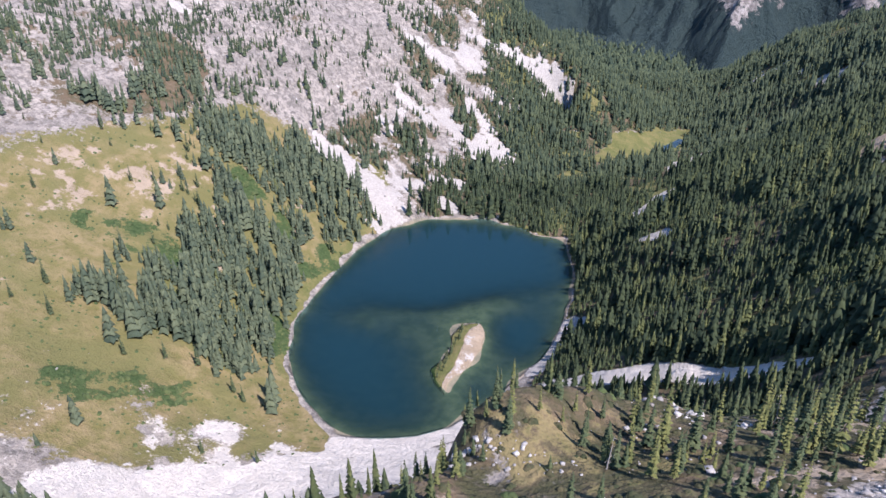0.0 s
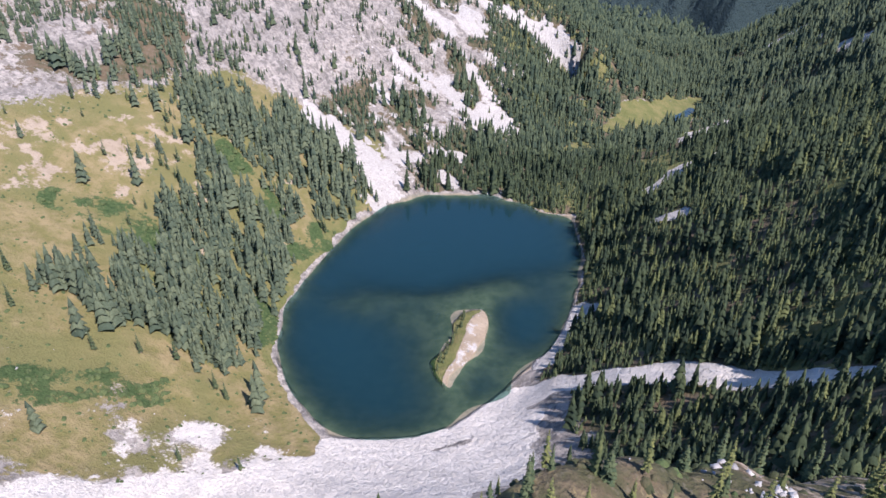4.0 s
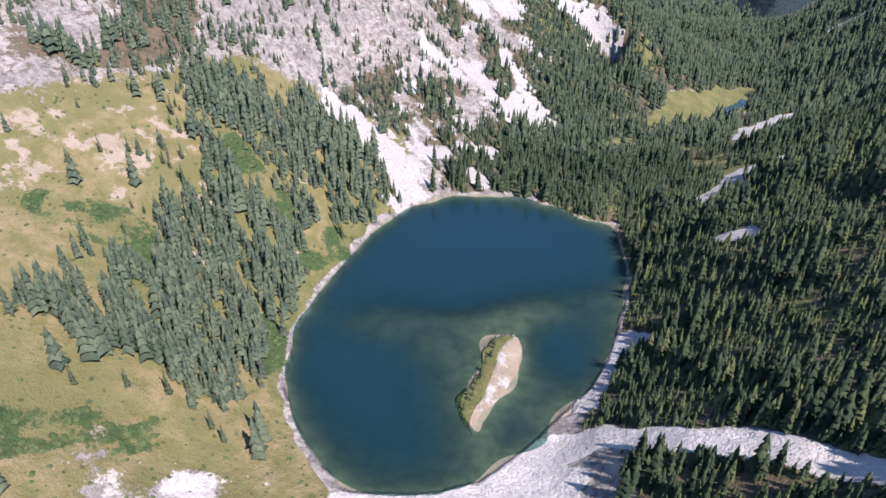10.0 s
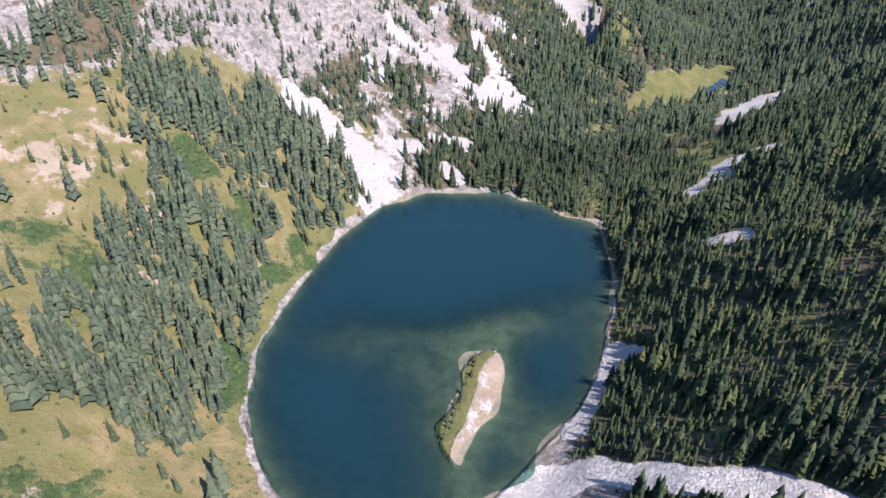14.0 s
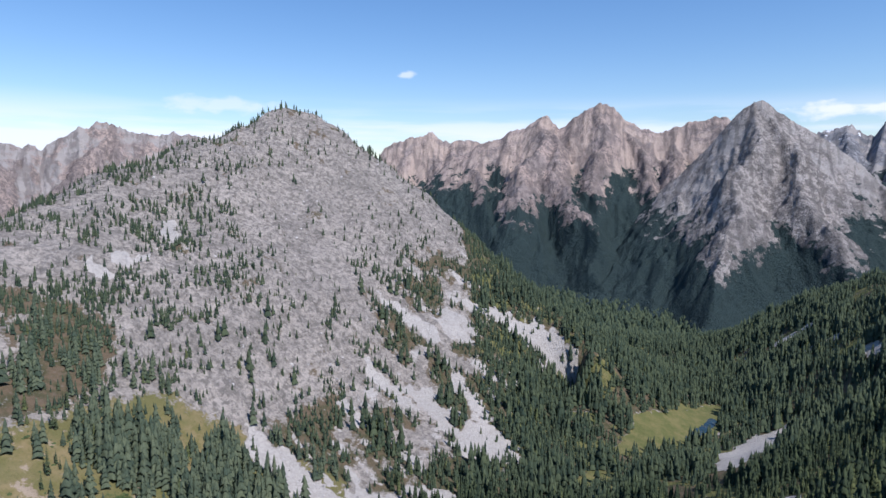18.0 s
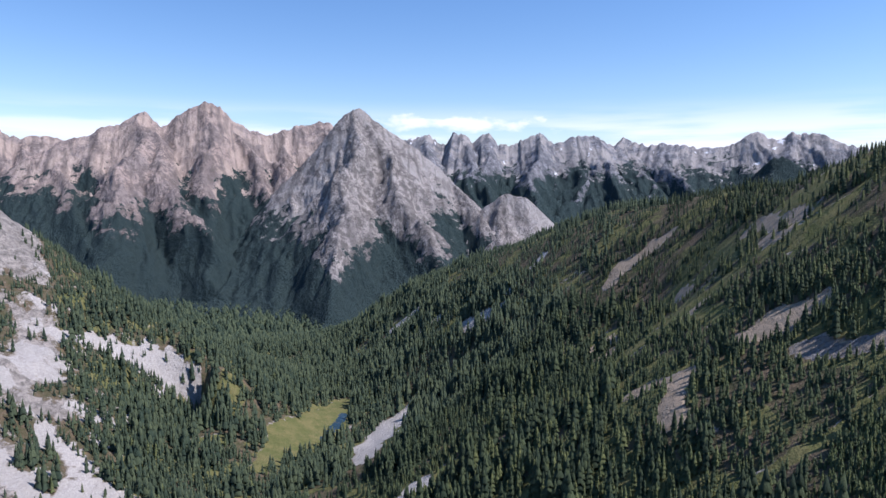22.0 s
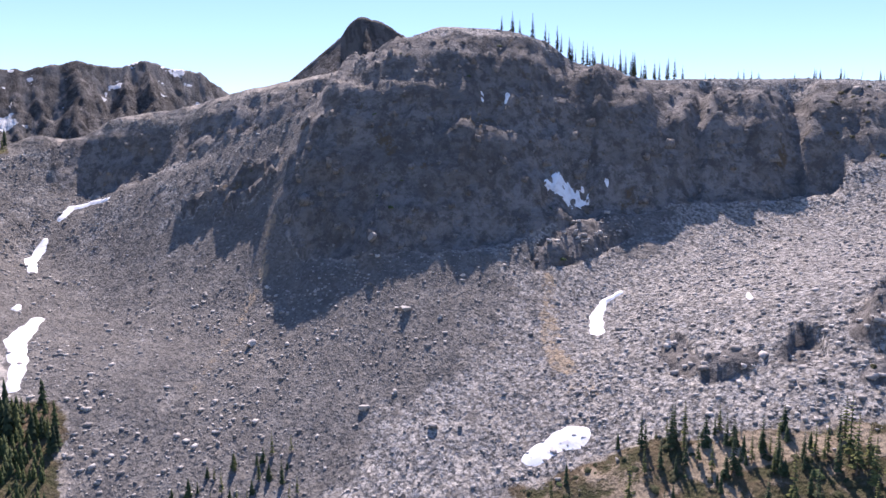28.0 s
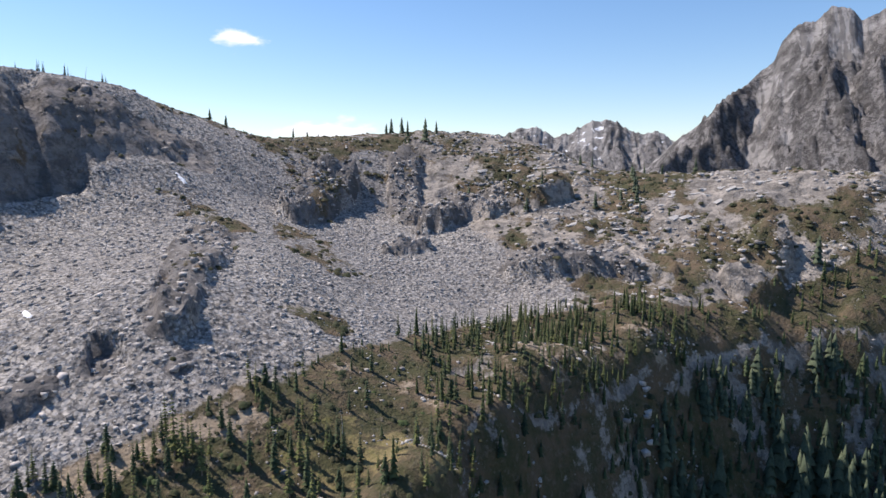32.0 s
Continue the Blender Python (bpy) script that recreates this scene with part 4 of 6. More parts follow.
def mountain(name, crest, run, base, label, mat, seed, rows=70, per=7.0, jag=1.0, rough=1.0):
    pts = np.array(crest, float)
    for end, after in ((0, 1), (-1, -2)):  # let both ends run out into the lower slopes
        out = pts[end] - pts[after]
        out = out / np.hypot(out[0], out[1]) * 0.9 * (pts[end][2] - base)
        more = np.array([pts[end][0] + out[0], pts[end][1] + out[1], base])
        pts = np.vstack([more, pts]) if end == 0 else np.vstack([pts, more])
    along = np.r_[0, np.cumsum(np.hypot(*np.diff(pts[:, :2], axis=0).T))]
    n = int(min(400, along[-1] / per))
    u = np.linspace(0, along[-1], n)
    cx, cy, cz = (np.interp(u, along, pts[:, k]) for k in range(3))
    scale = np.hypot(pts[:, 0].mean(), pts[:, 1].mean() - 200) / 3000
    cz = cz + jag * scale * (17 * fractal(u, 0 * u + seed, 60 * scale, 5, seed, True) + 7 * fractal(u, 0 * u + seed, 19 * scale, 3, seed + 2, True) + 5)
    toward = np.array([0 - pts[:, 0].mean(), 200 - pts[:, 1].mean()])
    toward /= np.linalg.norm(toward)
    v = np.r_[-0.35, -0.2, -0.1, -0.05, -0.02, np.linspace(0, 1, rows) ** 1.1]
    U, V = np.meshgrid(u, v)
    fall = np.clip(np.abs(V), 0, 1)
    X, Y = cx[None] + toward[0] * run * V, cy[None] + toward[1] * run * V
    low = np.minimum(base, cz[None] - 5)
    hollows = cz[None] - (cz[None] - low) * (1 - (1 - fall) ** 1.75)
    dice, tops = random.Random(seed), [k for k in range(1, len(pts) - 1) if pts[k, 2] > max(pts[k - 1, 2], pts[k + 1, 2])]
    feet = [(along[k], 0.12) for k in tops] + [(w + dice.uniform(-90, 90) * scale, 0.4) for w in np.arange(0.08 * along[-1], 0.95 * along[-1], 330 * scale)]
    Z = hollows
    for start, sway in feet:  # spurs run down from the tops and divide the face
        peak, lean, reach, steep = float(np.interp(start, u, cz)), dice.uniform(-sway, sway) * run, dice.uniform(0.75, 1.1), dice.uniform(0.85, 1.2)
        middle = start + lean * fall + 55 * scale * fractal(fall * run, 0 * fall + start, 210 * scale, 3, seed + 31)
        back = base + (peak - base) * (1 - np.clip(fall / reach, 0, 1) ** 0.92)
        Z = np.maximum(Z, back - steep * np.abs(U - middle) - 3 * scale)
    stand = (Z - hollows) / (70 * scale)
    warp = 50 * scale * fractal(X, Y, 240 * scale, 2, seed + 9)
    rib = fractal(U + warp, V * run * 0.5, 85 * scale, 5, seed + 5, True)
    body = step(0, 0.22, fall) * step(1.02, 0.6, fall) * np.clip((cz[None] - base) / (0.6 * (pts[:, 2].max() - base)), 0.1, 1)
    Z = Z + rough * body * scale * (34 * (rib - 0.1) + 16 * fractal(U + warp, V * run * 0.8, 34 * scale, 4, seed + 7, True))
    Z = Z + 7 * scale * fractal(X, Y, 30 * scale, 3, seed + 3, True) * step(0, 0.04, fall)
    ob = sheet(name, X, Y, Z, mat, [("height", (Z - base) / (pts[:, 2].max() - base)), ("hollow", np.clip(stand, 0, 1.4) - 0.45 + 0.4 * rib), ("gully", fractal(U + 1.2 * warp, V * run * 0.16, 30 * scale, 4, seed + 15, True))])
    return tagged(ob, label, "mountain")


def mountain_material(name, rock, line, size=1.0, pale=(0.40, 0.375, 0.35), snow=0.0):
    m, n, l, s = material(name)
    s.inputs["Roughness"].default_value = 0.95
    s.inputs["Specular IOR Level"].default_value = 0.1
    hollow = attribute(n, "hollow")
    a, b, dark = rock
    col = mix(n, l, ramp(n, l, grain(n, l, 160 * size, 6, rough=0.65), 0.4, 0.6), a, b)
    col = mix(n, l, calc(n, l, "MULTIPLY", ramp(n, l, grain(n, l, 30 * size, 7, rough=0.75), 0.46, 0.56), 0.8), col, dark)
    col = mix(n, l, calc(n, l, "MULTIPLY", ramp(n, l, grain(n, l, 9 * size, 4, rough=0.7), 0.5, 0.6), 0.45), col, dark)
    chute = calc(n, l, "ADD", calc(n, l, "MULTIPLY", hollow, -1.0), calc(n, l, "MULTIPLY", calc(n, l, "SUBTRACT", grain(n, l, 60 * size, 5), 0.5), 1.6))
    col = mix(n, l, calc(n, l, "MULTIPLY", ramp(n, l, chute, 0.2, 0.42), 0.85), col, pale)
    gully = calc(n, l, "ADD", attribute(n, "gully"), calc(n, l, "MULTIPLY", calc(n, l, "SUBTRACT", grain(n, l, 45 * size, 5), 0.5), 1.2))
    col = mix(n, l, calc(n, l, "MULTIPLY", ramp(n, l, gully, 0.25, 0.6), 0.55), col, dark)
    col = mix(n, l, calc(n, l, "MULTIPLY", ramp(n, l, gully, -0.35, -0.65), 0.7), col, pale)
    if snow:
        white = calc(n, l, "ADD", calc(n, l, "MULTIPLY", hollow, -0.5), calc(n, l, "MULTIPLY", calc(n, l, "SUBTRACT", grain(n, l, 90 * size, 4), 0.5), 3.0))
        col = mix(n, l, ramp(n, l, white, 1.0 - snow, 1.06 - snow), col, (0.8, 0.82, 0.85))
    # Distance haze is put into the forest colour as a lifted blue cast.
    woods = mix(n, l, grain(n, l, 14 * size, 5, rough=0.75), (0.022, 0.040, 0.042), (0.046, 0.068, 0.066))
    level = calc(n, l, "ADD", attribute(n, "height"), calc(n, l, "MULTIPLY", calc(n, l, "SUBTRACT", grain(n, l, 120 * size, 7, rough=0.7), 0.5), 0.8))
    level = calc(n, l, "ADD", level, calc(n, l, "MULTIPLY", hollow, 0.12))
    level = calc(n, l, "ADD", level, calc(n, l, "MULTIPLY", calc(n, l, "SUBTRACT", grain(n, l, 32 * size, 5, rough=0.7), 0.5), 0.45))
    l.new(mix(n, l, ramp(n, l, level, line - 0.02, line + 0.03), woods, col), s.inputs["Base Color"])
    relief(n, l, s, calc(n, l, "ADD", grain(n, l, 40 * size, 7, rough=0.75), calc(n, l, "MULTIPLY", grain(n, l, 8 * size, 3), 0.5)), 22 * size, 1.0)
    return m


GREY = ((0.46, 0.42, 0.385), (0.36, 0.33, 0.305), (0.14, 0.13, 0.122))
PINK = ((0.46, 0.365, 0.315), (0.35, 0.295, 0.27), (0.17, 0.145, 0.135))
DARK = ((0.20, 0.19, 0.185), (0.135, 0.13, 0.128), (0.05, 0.048, 0.047))
M_GREY, M_PINK, M_DARK = mountain_material("grey_rock", GREY, 0.40), mountain_material("pink_rock", PINK, 0.50, pale=(0.50, 0.40, 0.335)), mountain_material("dark_rock", DARK, 0.30, pale=(0.2, 0.195, 0.19), snow=0.52)
# The far rock's blue-grey tint holds the haze of the air.
M_FAR, M_PEAK, M_KNOB = mountain_material("far_hazed_rock", ((0.33, 0.33, 0.345), (0.245, 0.25, 0.265), (0.11, 0.115, 0.125)), 0.62, snow=0.30), mountain_material("dark_peak_rock", ((0.27, 0.258, 0.25), (0.185, 0.176, 0.17), (0.065, 0.062, 0.06)), 0.06, 0.4, (0.40, 0.385, 0.37), 0.05), mountain_material("wooded_rock", DARK, 1.0, 0.5)
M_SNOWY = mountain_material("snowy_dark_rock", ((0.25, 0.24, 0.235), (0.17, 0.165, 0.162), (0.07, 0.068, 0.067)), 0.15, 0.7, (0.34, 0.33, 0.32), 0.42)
M_CRAG = mountain_material("crag_rock", DARK, 0.02, 0.4, (0.16, 0.155, 0.15), 0.1)
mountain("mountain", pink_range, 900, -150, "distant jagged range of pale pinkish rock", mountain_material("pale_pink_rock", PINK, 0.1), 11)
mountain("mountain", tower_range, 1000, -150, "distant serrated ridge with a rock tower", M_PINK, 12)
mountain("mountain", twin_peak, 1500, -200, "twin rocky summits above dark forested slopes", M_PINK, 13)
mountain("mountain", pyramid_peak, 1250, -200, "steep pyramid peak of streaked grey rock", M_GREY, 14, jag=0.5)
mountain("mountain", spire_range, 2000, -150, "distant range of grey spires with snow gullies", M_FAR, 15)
mountain("mountain", distant_range, 2100, -150, "distant range tinted bluish for haze, with a pointed summit", M_FAR, 16)
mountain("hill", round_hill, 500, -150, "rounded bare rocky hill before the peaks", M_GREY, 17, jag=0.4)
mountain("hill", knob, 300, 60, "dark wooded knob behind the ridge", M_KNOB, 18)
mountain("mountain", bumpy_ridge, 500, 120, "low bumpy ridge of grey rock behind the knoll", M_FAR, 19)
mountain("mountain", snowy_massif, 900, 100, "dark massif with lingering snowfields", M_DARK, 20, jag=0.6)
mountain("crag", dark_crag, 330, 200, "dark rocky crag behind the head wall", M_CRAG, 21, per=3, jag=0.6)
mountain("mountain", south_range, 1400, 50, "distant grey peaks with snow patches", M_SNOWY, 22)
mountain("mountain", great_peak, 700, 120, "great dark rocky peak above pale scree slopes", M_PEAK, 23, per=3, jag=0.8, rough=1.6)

# ---- lake ----
WATER, n, l, s = material("lake_water")
deep = attribute(n, "depth")
s.inputs["Base Color"].default_value = (0.007, 0.028, 0.036, 1)
s.inputs["Roughness"].default_value = 0.12
s.inputs["IOR"].default_value = 1.33
clear = n.new("ShaderNodeBsdfTransparent")
clear.inputs[0].default_value = (0.50, 0.66, 0.62, 1)
blend = n.new("ShaderNodeMixShader")
l.new(calc(n, l, "SUBTRACT", 1.0, calc(n, l, "POWER", 0.84, deep)), blend.inputs[0])
l.new(clear.outputs[0], blend.inputs[1]), l.new(s.outputs[0], blend.inputs[2])
l.new(blend.outputs[0], n["Material Output"].inputs["Surface"])
relief(n, l, s, grain(n, l, 1.5, 3), 0.05, 0.25)
lx, ly = np.meshgrid(np.arange(-126, 132, 3.0), np.arange(290, 630, 3.0))
depth = np.clip(-ground_height(lx, ly).reshape(lx.shape), 0, 40)
lake = tagged(sheet("lake", lx, ly, np.zeros(lx.shape), WATER, [("depth", depth)]), "deep blue alpine lake, still and clear", "lake", kind="structure")


# ---- trees ----
def tree_template(tiers, points, seed):
    """Verts and faces of a conifer one metre high: ragged tiers over a thin trunk."""
    rng = random.Random(seed)
    verts, faces = [], []
    for k in range(tiers):
        low, top = 0.06 + 0.86 * (k / tiers), min(1.0, 0.06 + 0.86 * (k / tiers) + 1.55 / tiers)
        r = 0.17 * (1 - k / tiers) ** 0.85 + 0.015
        if k == tiers - 1:
            top = 1.0
        first = len(verts)
        verts.append((rng.uniform(-.01, .01), rng.uniform(-.01, .01), top))
        for i in range(2 * points):
            a = math.pi * i / points + rng.uniform(-0.2, 0.2)
            q = r * (rng.uniform(0.85, 1.2) if i % 2 == 0 else rng.uniform(0.45, 0.7))
            verts.append((q * math.cos(a), q * math.sin(a), low + (0 if i % 2 == 0 else 0.04) + rng.uniform(-0.015, 0.015)))
        faces += [(first, first + 1 + i, first + 1 + (i + 1) % (2 * points)) for i in range(2 * points)]
    return np.array(verts), np.array(faces)


def forest(name, places, templates, mat, label, category="trees"):
    """One mesh of many conifers: rows of x, y, z, height, width."""
    verts, faces, count = [], [], 0
    rng = np.random.default_rng(len(places))
    pick, turn = rng.integers(0, len(templates), len(places)), rng.uniform(0, 6.28, len(places))
    for k, (tv, tf) in enumerate(templates):
        p, a = places[pick == k], turn[pick == k]
        if not len(p):
            continue
        c_, s_ = np.cos(a)[:, None], np.sin(a)[:, None]
        w = (p[:, 3] * p[:, 4])[:, None]
        X = p[:, :1] + w * (tv[None, :, 0] * c_ - tv[None, :, 1] * s_)
        Y = p[:, 1:2] + w * (tv[None, :, 0] * s_ + tv[None, :, 1] * c_)
        Z = p[:, 2:3] + p[:, 3:4] * tv[None, :, 2] - 0.4
        verts.append(np.stack([X, Y, Z], -1).reshape(-1, 3))
        faces.append((tf[None] + (np.arange(len(p)) * len(tv))[:, None, None] + count).reshape(-1, 3))
        count += len(p) * len(tv)
    verts, faces = np.concatenate(verts), np.concatenate(faces)
    me = bpy.data.meshes.new(name)
    me.vertices.add(len(verts)), me.vertices.foreach_set("co", verts.astype(np.float32).ravel())
    me.loops.add(faces.size), me.loops.foreach_set("vertex_index", faces.astype(np.int32).ravel())
    me.polygons.add(len(faces)), me.polygons.foreach_set("loop_start", np.arange(0, faces.size, 3, dtype=np.int32))
    me.update(calc_edges=True)
    me.materials.append(mat)
    return tagged(new(name, me), label, category, kind="stuff")


MID = [tree_template(5, 4, k) for k in range(7)]
rng = np.random.default_rng(4)


def scatter(count, x0, x1, y0, y1):
    x, y = rng.uniform(x0, x1, count), rng.uniform(y0, y1, count)
    z = ground_height(x, y)
    return x, y, z, cover(x, y, z)


x, y, z, cv = scatter(92000, -450, 800, -330, 1420)
keep = (inside(x, y, BENCH) > 4) & (rng.uniform(0, 1, len(x)) < cv["trees"] * step(-0.6, -0.12, fractal(x, y, 20, 3, 31)))
h = rng.uniform(9, 21, len(x)) * np.where(z > 150, 0.6, 1.0) * np.where((x < -90) & (y < 680), 1.25, 1.0) * np.where((y > 680) & (x < 200) & (z > 60), 0.85, 1.0) * (0.72 + 0.62 * step(-0.4, 0.4, fractal(x, y, 34, 2, 36)))
P = np.stack([x, y, z, h, rng.uniform(0.85, 1.25, len(x))], -1)[keep]
x, y, z, cv = scatter(5000, -252, -60, 330, 680)
keep = (inside(x, y, WEST_WOOD) < 0) & (rng.uniform(0, 1, len(x)) < 0.25 * cv["trees"])
P = np.vstack([P, np.stack([x, y, z, rng.uniform(10, 24, len(x)), rng.uniform(0.9, 1.25, len(x))], -1)[keep]])
pale = rng.uniform(0, 1, len(P)) < 0.05 + 0.36 * ((P[:, 0] > 100) & (P[:, 1] < 620))
far = P[:, 1] > 700
SMALL = [tree_template(3, 3, 20 + k) for k in range(5)]
x, y, z, cv = scatter(22000, -450, 230, 600, 1280)
keep = rng.uniform(0, 1, len(x)) < cv["trees"] * (cv["mount"] + (z < 220) * (x < 160))
Q = np.stack([x, y, z, rng.uniform(3.5, 11, len(x)), rng.uniform(0.9, 1.35, len(x))], -1)[keep]
forest("mountain_firs", Q, SMALL, NEEDLES, "scattered dark firs clinging to the rocky mountain")
x, y = rng.uniform(40, 720, 5000), rng.uniform(1330, 1640, 5000)
forest("far_valley_wood", np.stack([x, y, ground_height(x, y), rng.uniform(11, 21, 5000), rng.uniform(1.4, 1.9, 5000)], -1), SMALL, NEEDLES, "dark fir forest at the far end of the valley")
x, y = rng.uniform(-100, 1000, 4500), rng.uniform(1640, 2600, 4500)
forest("distant_wood", np.stack([x, y, ground_height(x, y), rng.uniform(26, 38, 4500), rng.uniform(1.7, 2.3, 4500)], -1), SMALL, NEEDLES, "dark distant fir forest below the peaks")
west = (P[:, 0] < -55) & (P[:, 1] < 700)
forest("meadow_wood", P[~pale & ~far & west], MID, leaf_material("grey_fir_needles", (0.048, 0.070, 0.048), (0.115, 0.138, 0.082)), "grey-green firs in a dense stand above the lake")
# Backlit shade of the eastern slope is put into these firs' needle colour.
forest("conifer_wood", P[~pale & ~far & ~west], MID, leaf_material("shaded_fir_needles", (0.017, 0.030, 0.019), (0.058, 0.078, 0.037)), "dense green subalpine firs on the slopes, needles toned dark for shade")
forest("valley_wood", P[~pale & far], SMALL, NEEDLES, "dark fir forest filling the valley floor")
P[:, 3] *= 0.7
forest("larch_wood", P[pale], MID, leaf_material("pale_needles", (0.062, 0.080, 0.034), (0.122, 0.138, 0.052)), "lighter green young larches among the firs")


x, y, z, cv = scatter(17000, 60, 420, 205, 640)
keep = rng.uniform(0, 1, len(x)) < 0.8 * np.clip(cv["heath"] + 0.5 * cv["turf"], 0, 1) * (inside(x, y, SHORE) > 4) * (cv["trees"] > 0.2)
forest("undergrowth", np.stack([x, y, z, rng.uniform(2.5, 8, len(x)), rng.uniform(1.0, 1.5, len(x))], -1)[keep], SMALL, leaf_material("undergrowth_needles", (0.032, 0.05, 0.026), (0.088, 0.108, 0.046)), "young firs and shrubs filling the gaps in the wood")

# ---- things: trees, stones, snow ----
def from_parts(name, verts, faces, mats, index=None, smooth=False):
    me = bpy.data.meshes.new(name)
    me.from_pydata([tuple(v) for v in verts], [], [tuple(f) for f in faces])
    for m in mats:
        me.materials.append(m)
    if index is not None:
        me.polygons.foreach_set("material_index", np.array(index, np.int32))
    if smooth:
        me.polygons.foreach_set("use_smooth", np.ones(len(me.polygons), bool))
    me.update()
    return me


def trunk_mesh(height, radius, seed, sides=6):
    """A tapered, slightly bent trunk with bare stubs of limbs."""
    rng_ = random.Random(seed)
    verts, faces, lean = [], [], (rng_.uniform(-.02, .02), rng_.uniform(-.02, .02))
    levels = (-0.06, 0.0, 0.04, 0.3, 0.65, 0.98)
    for k, f in enumerate(levels):
        r = radius * (1.5 if f < 0.01 else 1.0) * (1 - 0.93 * max(0, f))
        for i in range(sides):
            a = 2 * math.pi * i / sides
            verts.append((lean[0] * height * f * f + r * math.cos(a), lean[1] * height * f * f + r * math.sin(a), f * height))
        if k:
            o = (k - 1) * sides
            faces += [(o + i, o + (i + 1) % sides, o + sides + (i + 1) % sides, o + sides + i) for i in range(sides)]
    for _ in range(5):
        a, z, q = rng_.uniform(0, 6.28), height * rng_.uniform(0.05, 0.3), height * rng_.uniform(0.05, 0.09)
        o, c_, s_ = len(verts), math.cos(a), math.sin(a)
        verts += [(0.5 * radius * c_, 0.5 * radius * s_, z + 0.05), (0.5 * radius * c_, 0.5 * radius * s_, z - 0.08), (q * c_, q * s_, z + 0.1)]
        faces.append((o, o + 1, o + 2))
    return from_parts("trunk", verts, faces, [BARK])


def crown_mesh(height, width, start, whorls, limbs, mat, seed, droop=0.25):
    """Whorls of sagging boughs, each a ridge-backed spray with a ragged end, thinning to the tip."""
    rng_ = random.Random(seed)
    verts, faces = [], []
    for k in range(whorls):
        f = start + (1 - start) * (k / whorls) ** 0.92
        z0 = f * height
        reach = width * (1 - (f - start) / (1 - start)) ** 0.8 + 0.03 * width
        for i in range(limbs):
            if rng_.random() < 0.12:
                continue
            a = 2 * math.pi * (i + 0.5 * (k % 2)) / limbs + rng_.uniform(-0.3, 0.3)
            q = reach * rng_.uniform(0.65, 1.15)
            half = q * rng_.uniform(0.30, 0.42) + 0.05
            c_, s_ = math.cos(a), math.sin(a)
            z1, z2 = z0 - droop * q * 0.4, z0 - droop * q * rng_.uniform(0.8, 1.6)
            o = len(verts)
            verts += [(0, 0, z0 + 0.22 * q), (0.55 * q * c_ - half * s_, 0.55 * q * s_ + half * c_, z1 - 0.18 * q), (0.6 * q * c_, 0.6 * q * s_, z1 + 0.06 * q),
                      (0.55 * q * c_ + half * s_, 0.55 * q * s_ - half * c_, z1 - 0.18 * q), (q * c_, q * s_, z2)]
            faces += [(o, o + 1, o + 2), (o, o + 2, o + 3), (o + 1, o + 4, o + 2), (o + 2, o + 4, o + 3)]
    o = len(verts)
    verts += [(0.04 * width, 0, height * 0.9), (-0.03 * width, 0.04 * width, height * 0.9), (-0.02 * width, -0.05 * width, height * 0.9), (0, 0, height)]
    faces += [(o, o + 1, o + 3), (o + 1, o + 2, o + 3), (o + 2, o, o + 3)]
    return from_parts("crown", verts, faces, [mat])


LARCH = leaf_material("larch_needles", (0.10, 0.115, 0.040), (0.16, 0.165, 0.055))
FIR = leaf_material("fir_needles", (0.045, 0.068, 0.035), (0.085, 0.105, 0.048))


def tree_model(name, label, height, radius, crown):
    tree = tagged(new(name), label, "tree", "trees on the bench")
    for part_name, me in (("trunk", trunk_mesh(height, radius, crown[-1])), ("crown", crown_mesh(height, *crown))):
        ob = new(part_name, me)
        ob.parent = tree
    return tree


MODELS = [tree_model("fir_tree", "slender dark green subalpine fir on the rocky bench", 10, 0.16, (1.25, 0.10, 15, 6, FIR, k)) for k in range(3)]
MODELS += [tree_model("fir_tree", "bushy dark green fir with low boughs", 7, 0.17, (1.9, 0.03, 12, 7, FIR, 7))]
MODELS += [tree_model("larch_tree", "thin yellow-green larch with open feathery boughs", 10, 0.14, (1.15, 0.16, 13, 5, LARCH, k)) for k in (11, 12, 13)]


def on_ground(x, y):
    return ground_height(np.atleast_1d(x), np.atleast_1d(y))


rng = np.random.default_rng(77)
tx, ty = rng.uniform(-150, 150, 9000), rng.uniform(-10, 150, 9000)
tz = ground_height(tx, ty)
tc = cover(tx, ty, tz)["trees"] * (inside(tx, ty, BENCH) < 3)
clump = 0.1 + 0.9 * step(-0.1, 0.35, fractal(tx, ty, 24, 2, 91))
chosen, spots = np.nonzero(rng.uniform(0, 1, 9000) < tc * clump)[0], []
for k in chosen:
    if len(spots) < 300 and all(math.dist((tx[k], ty[k]), p) > 2.0 for p in spots):
        spots.append((tx[k], ty[k]))
        model = MODELS[int(rng.choice(7, p=[0.17, 0.17, 0.16, 0.08, 0.14, 0.14, 0.14]))]
        size = rng.uniform(0.5, 1.1) * (1.35 if tx[k] > 35 and ty[k] > 85 else 1.0)
        copy_thing(model, pose(tx[k], ty[k], tz[k], 0, 0, rng.uniform(0, 360)) @ Matrix.Diagonal((size * rng.uniform(0.85, 1.15), size, size, 1)))
for model, (x, y) in zip(MODELS, ((60, 78), (20, 70), (-20, 60), (86, 80), (-60, 40), (40, 88), (0, 92))):
    model.matrix_world = pose(x, y, float(on_ground(x, y)[0]))


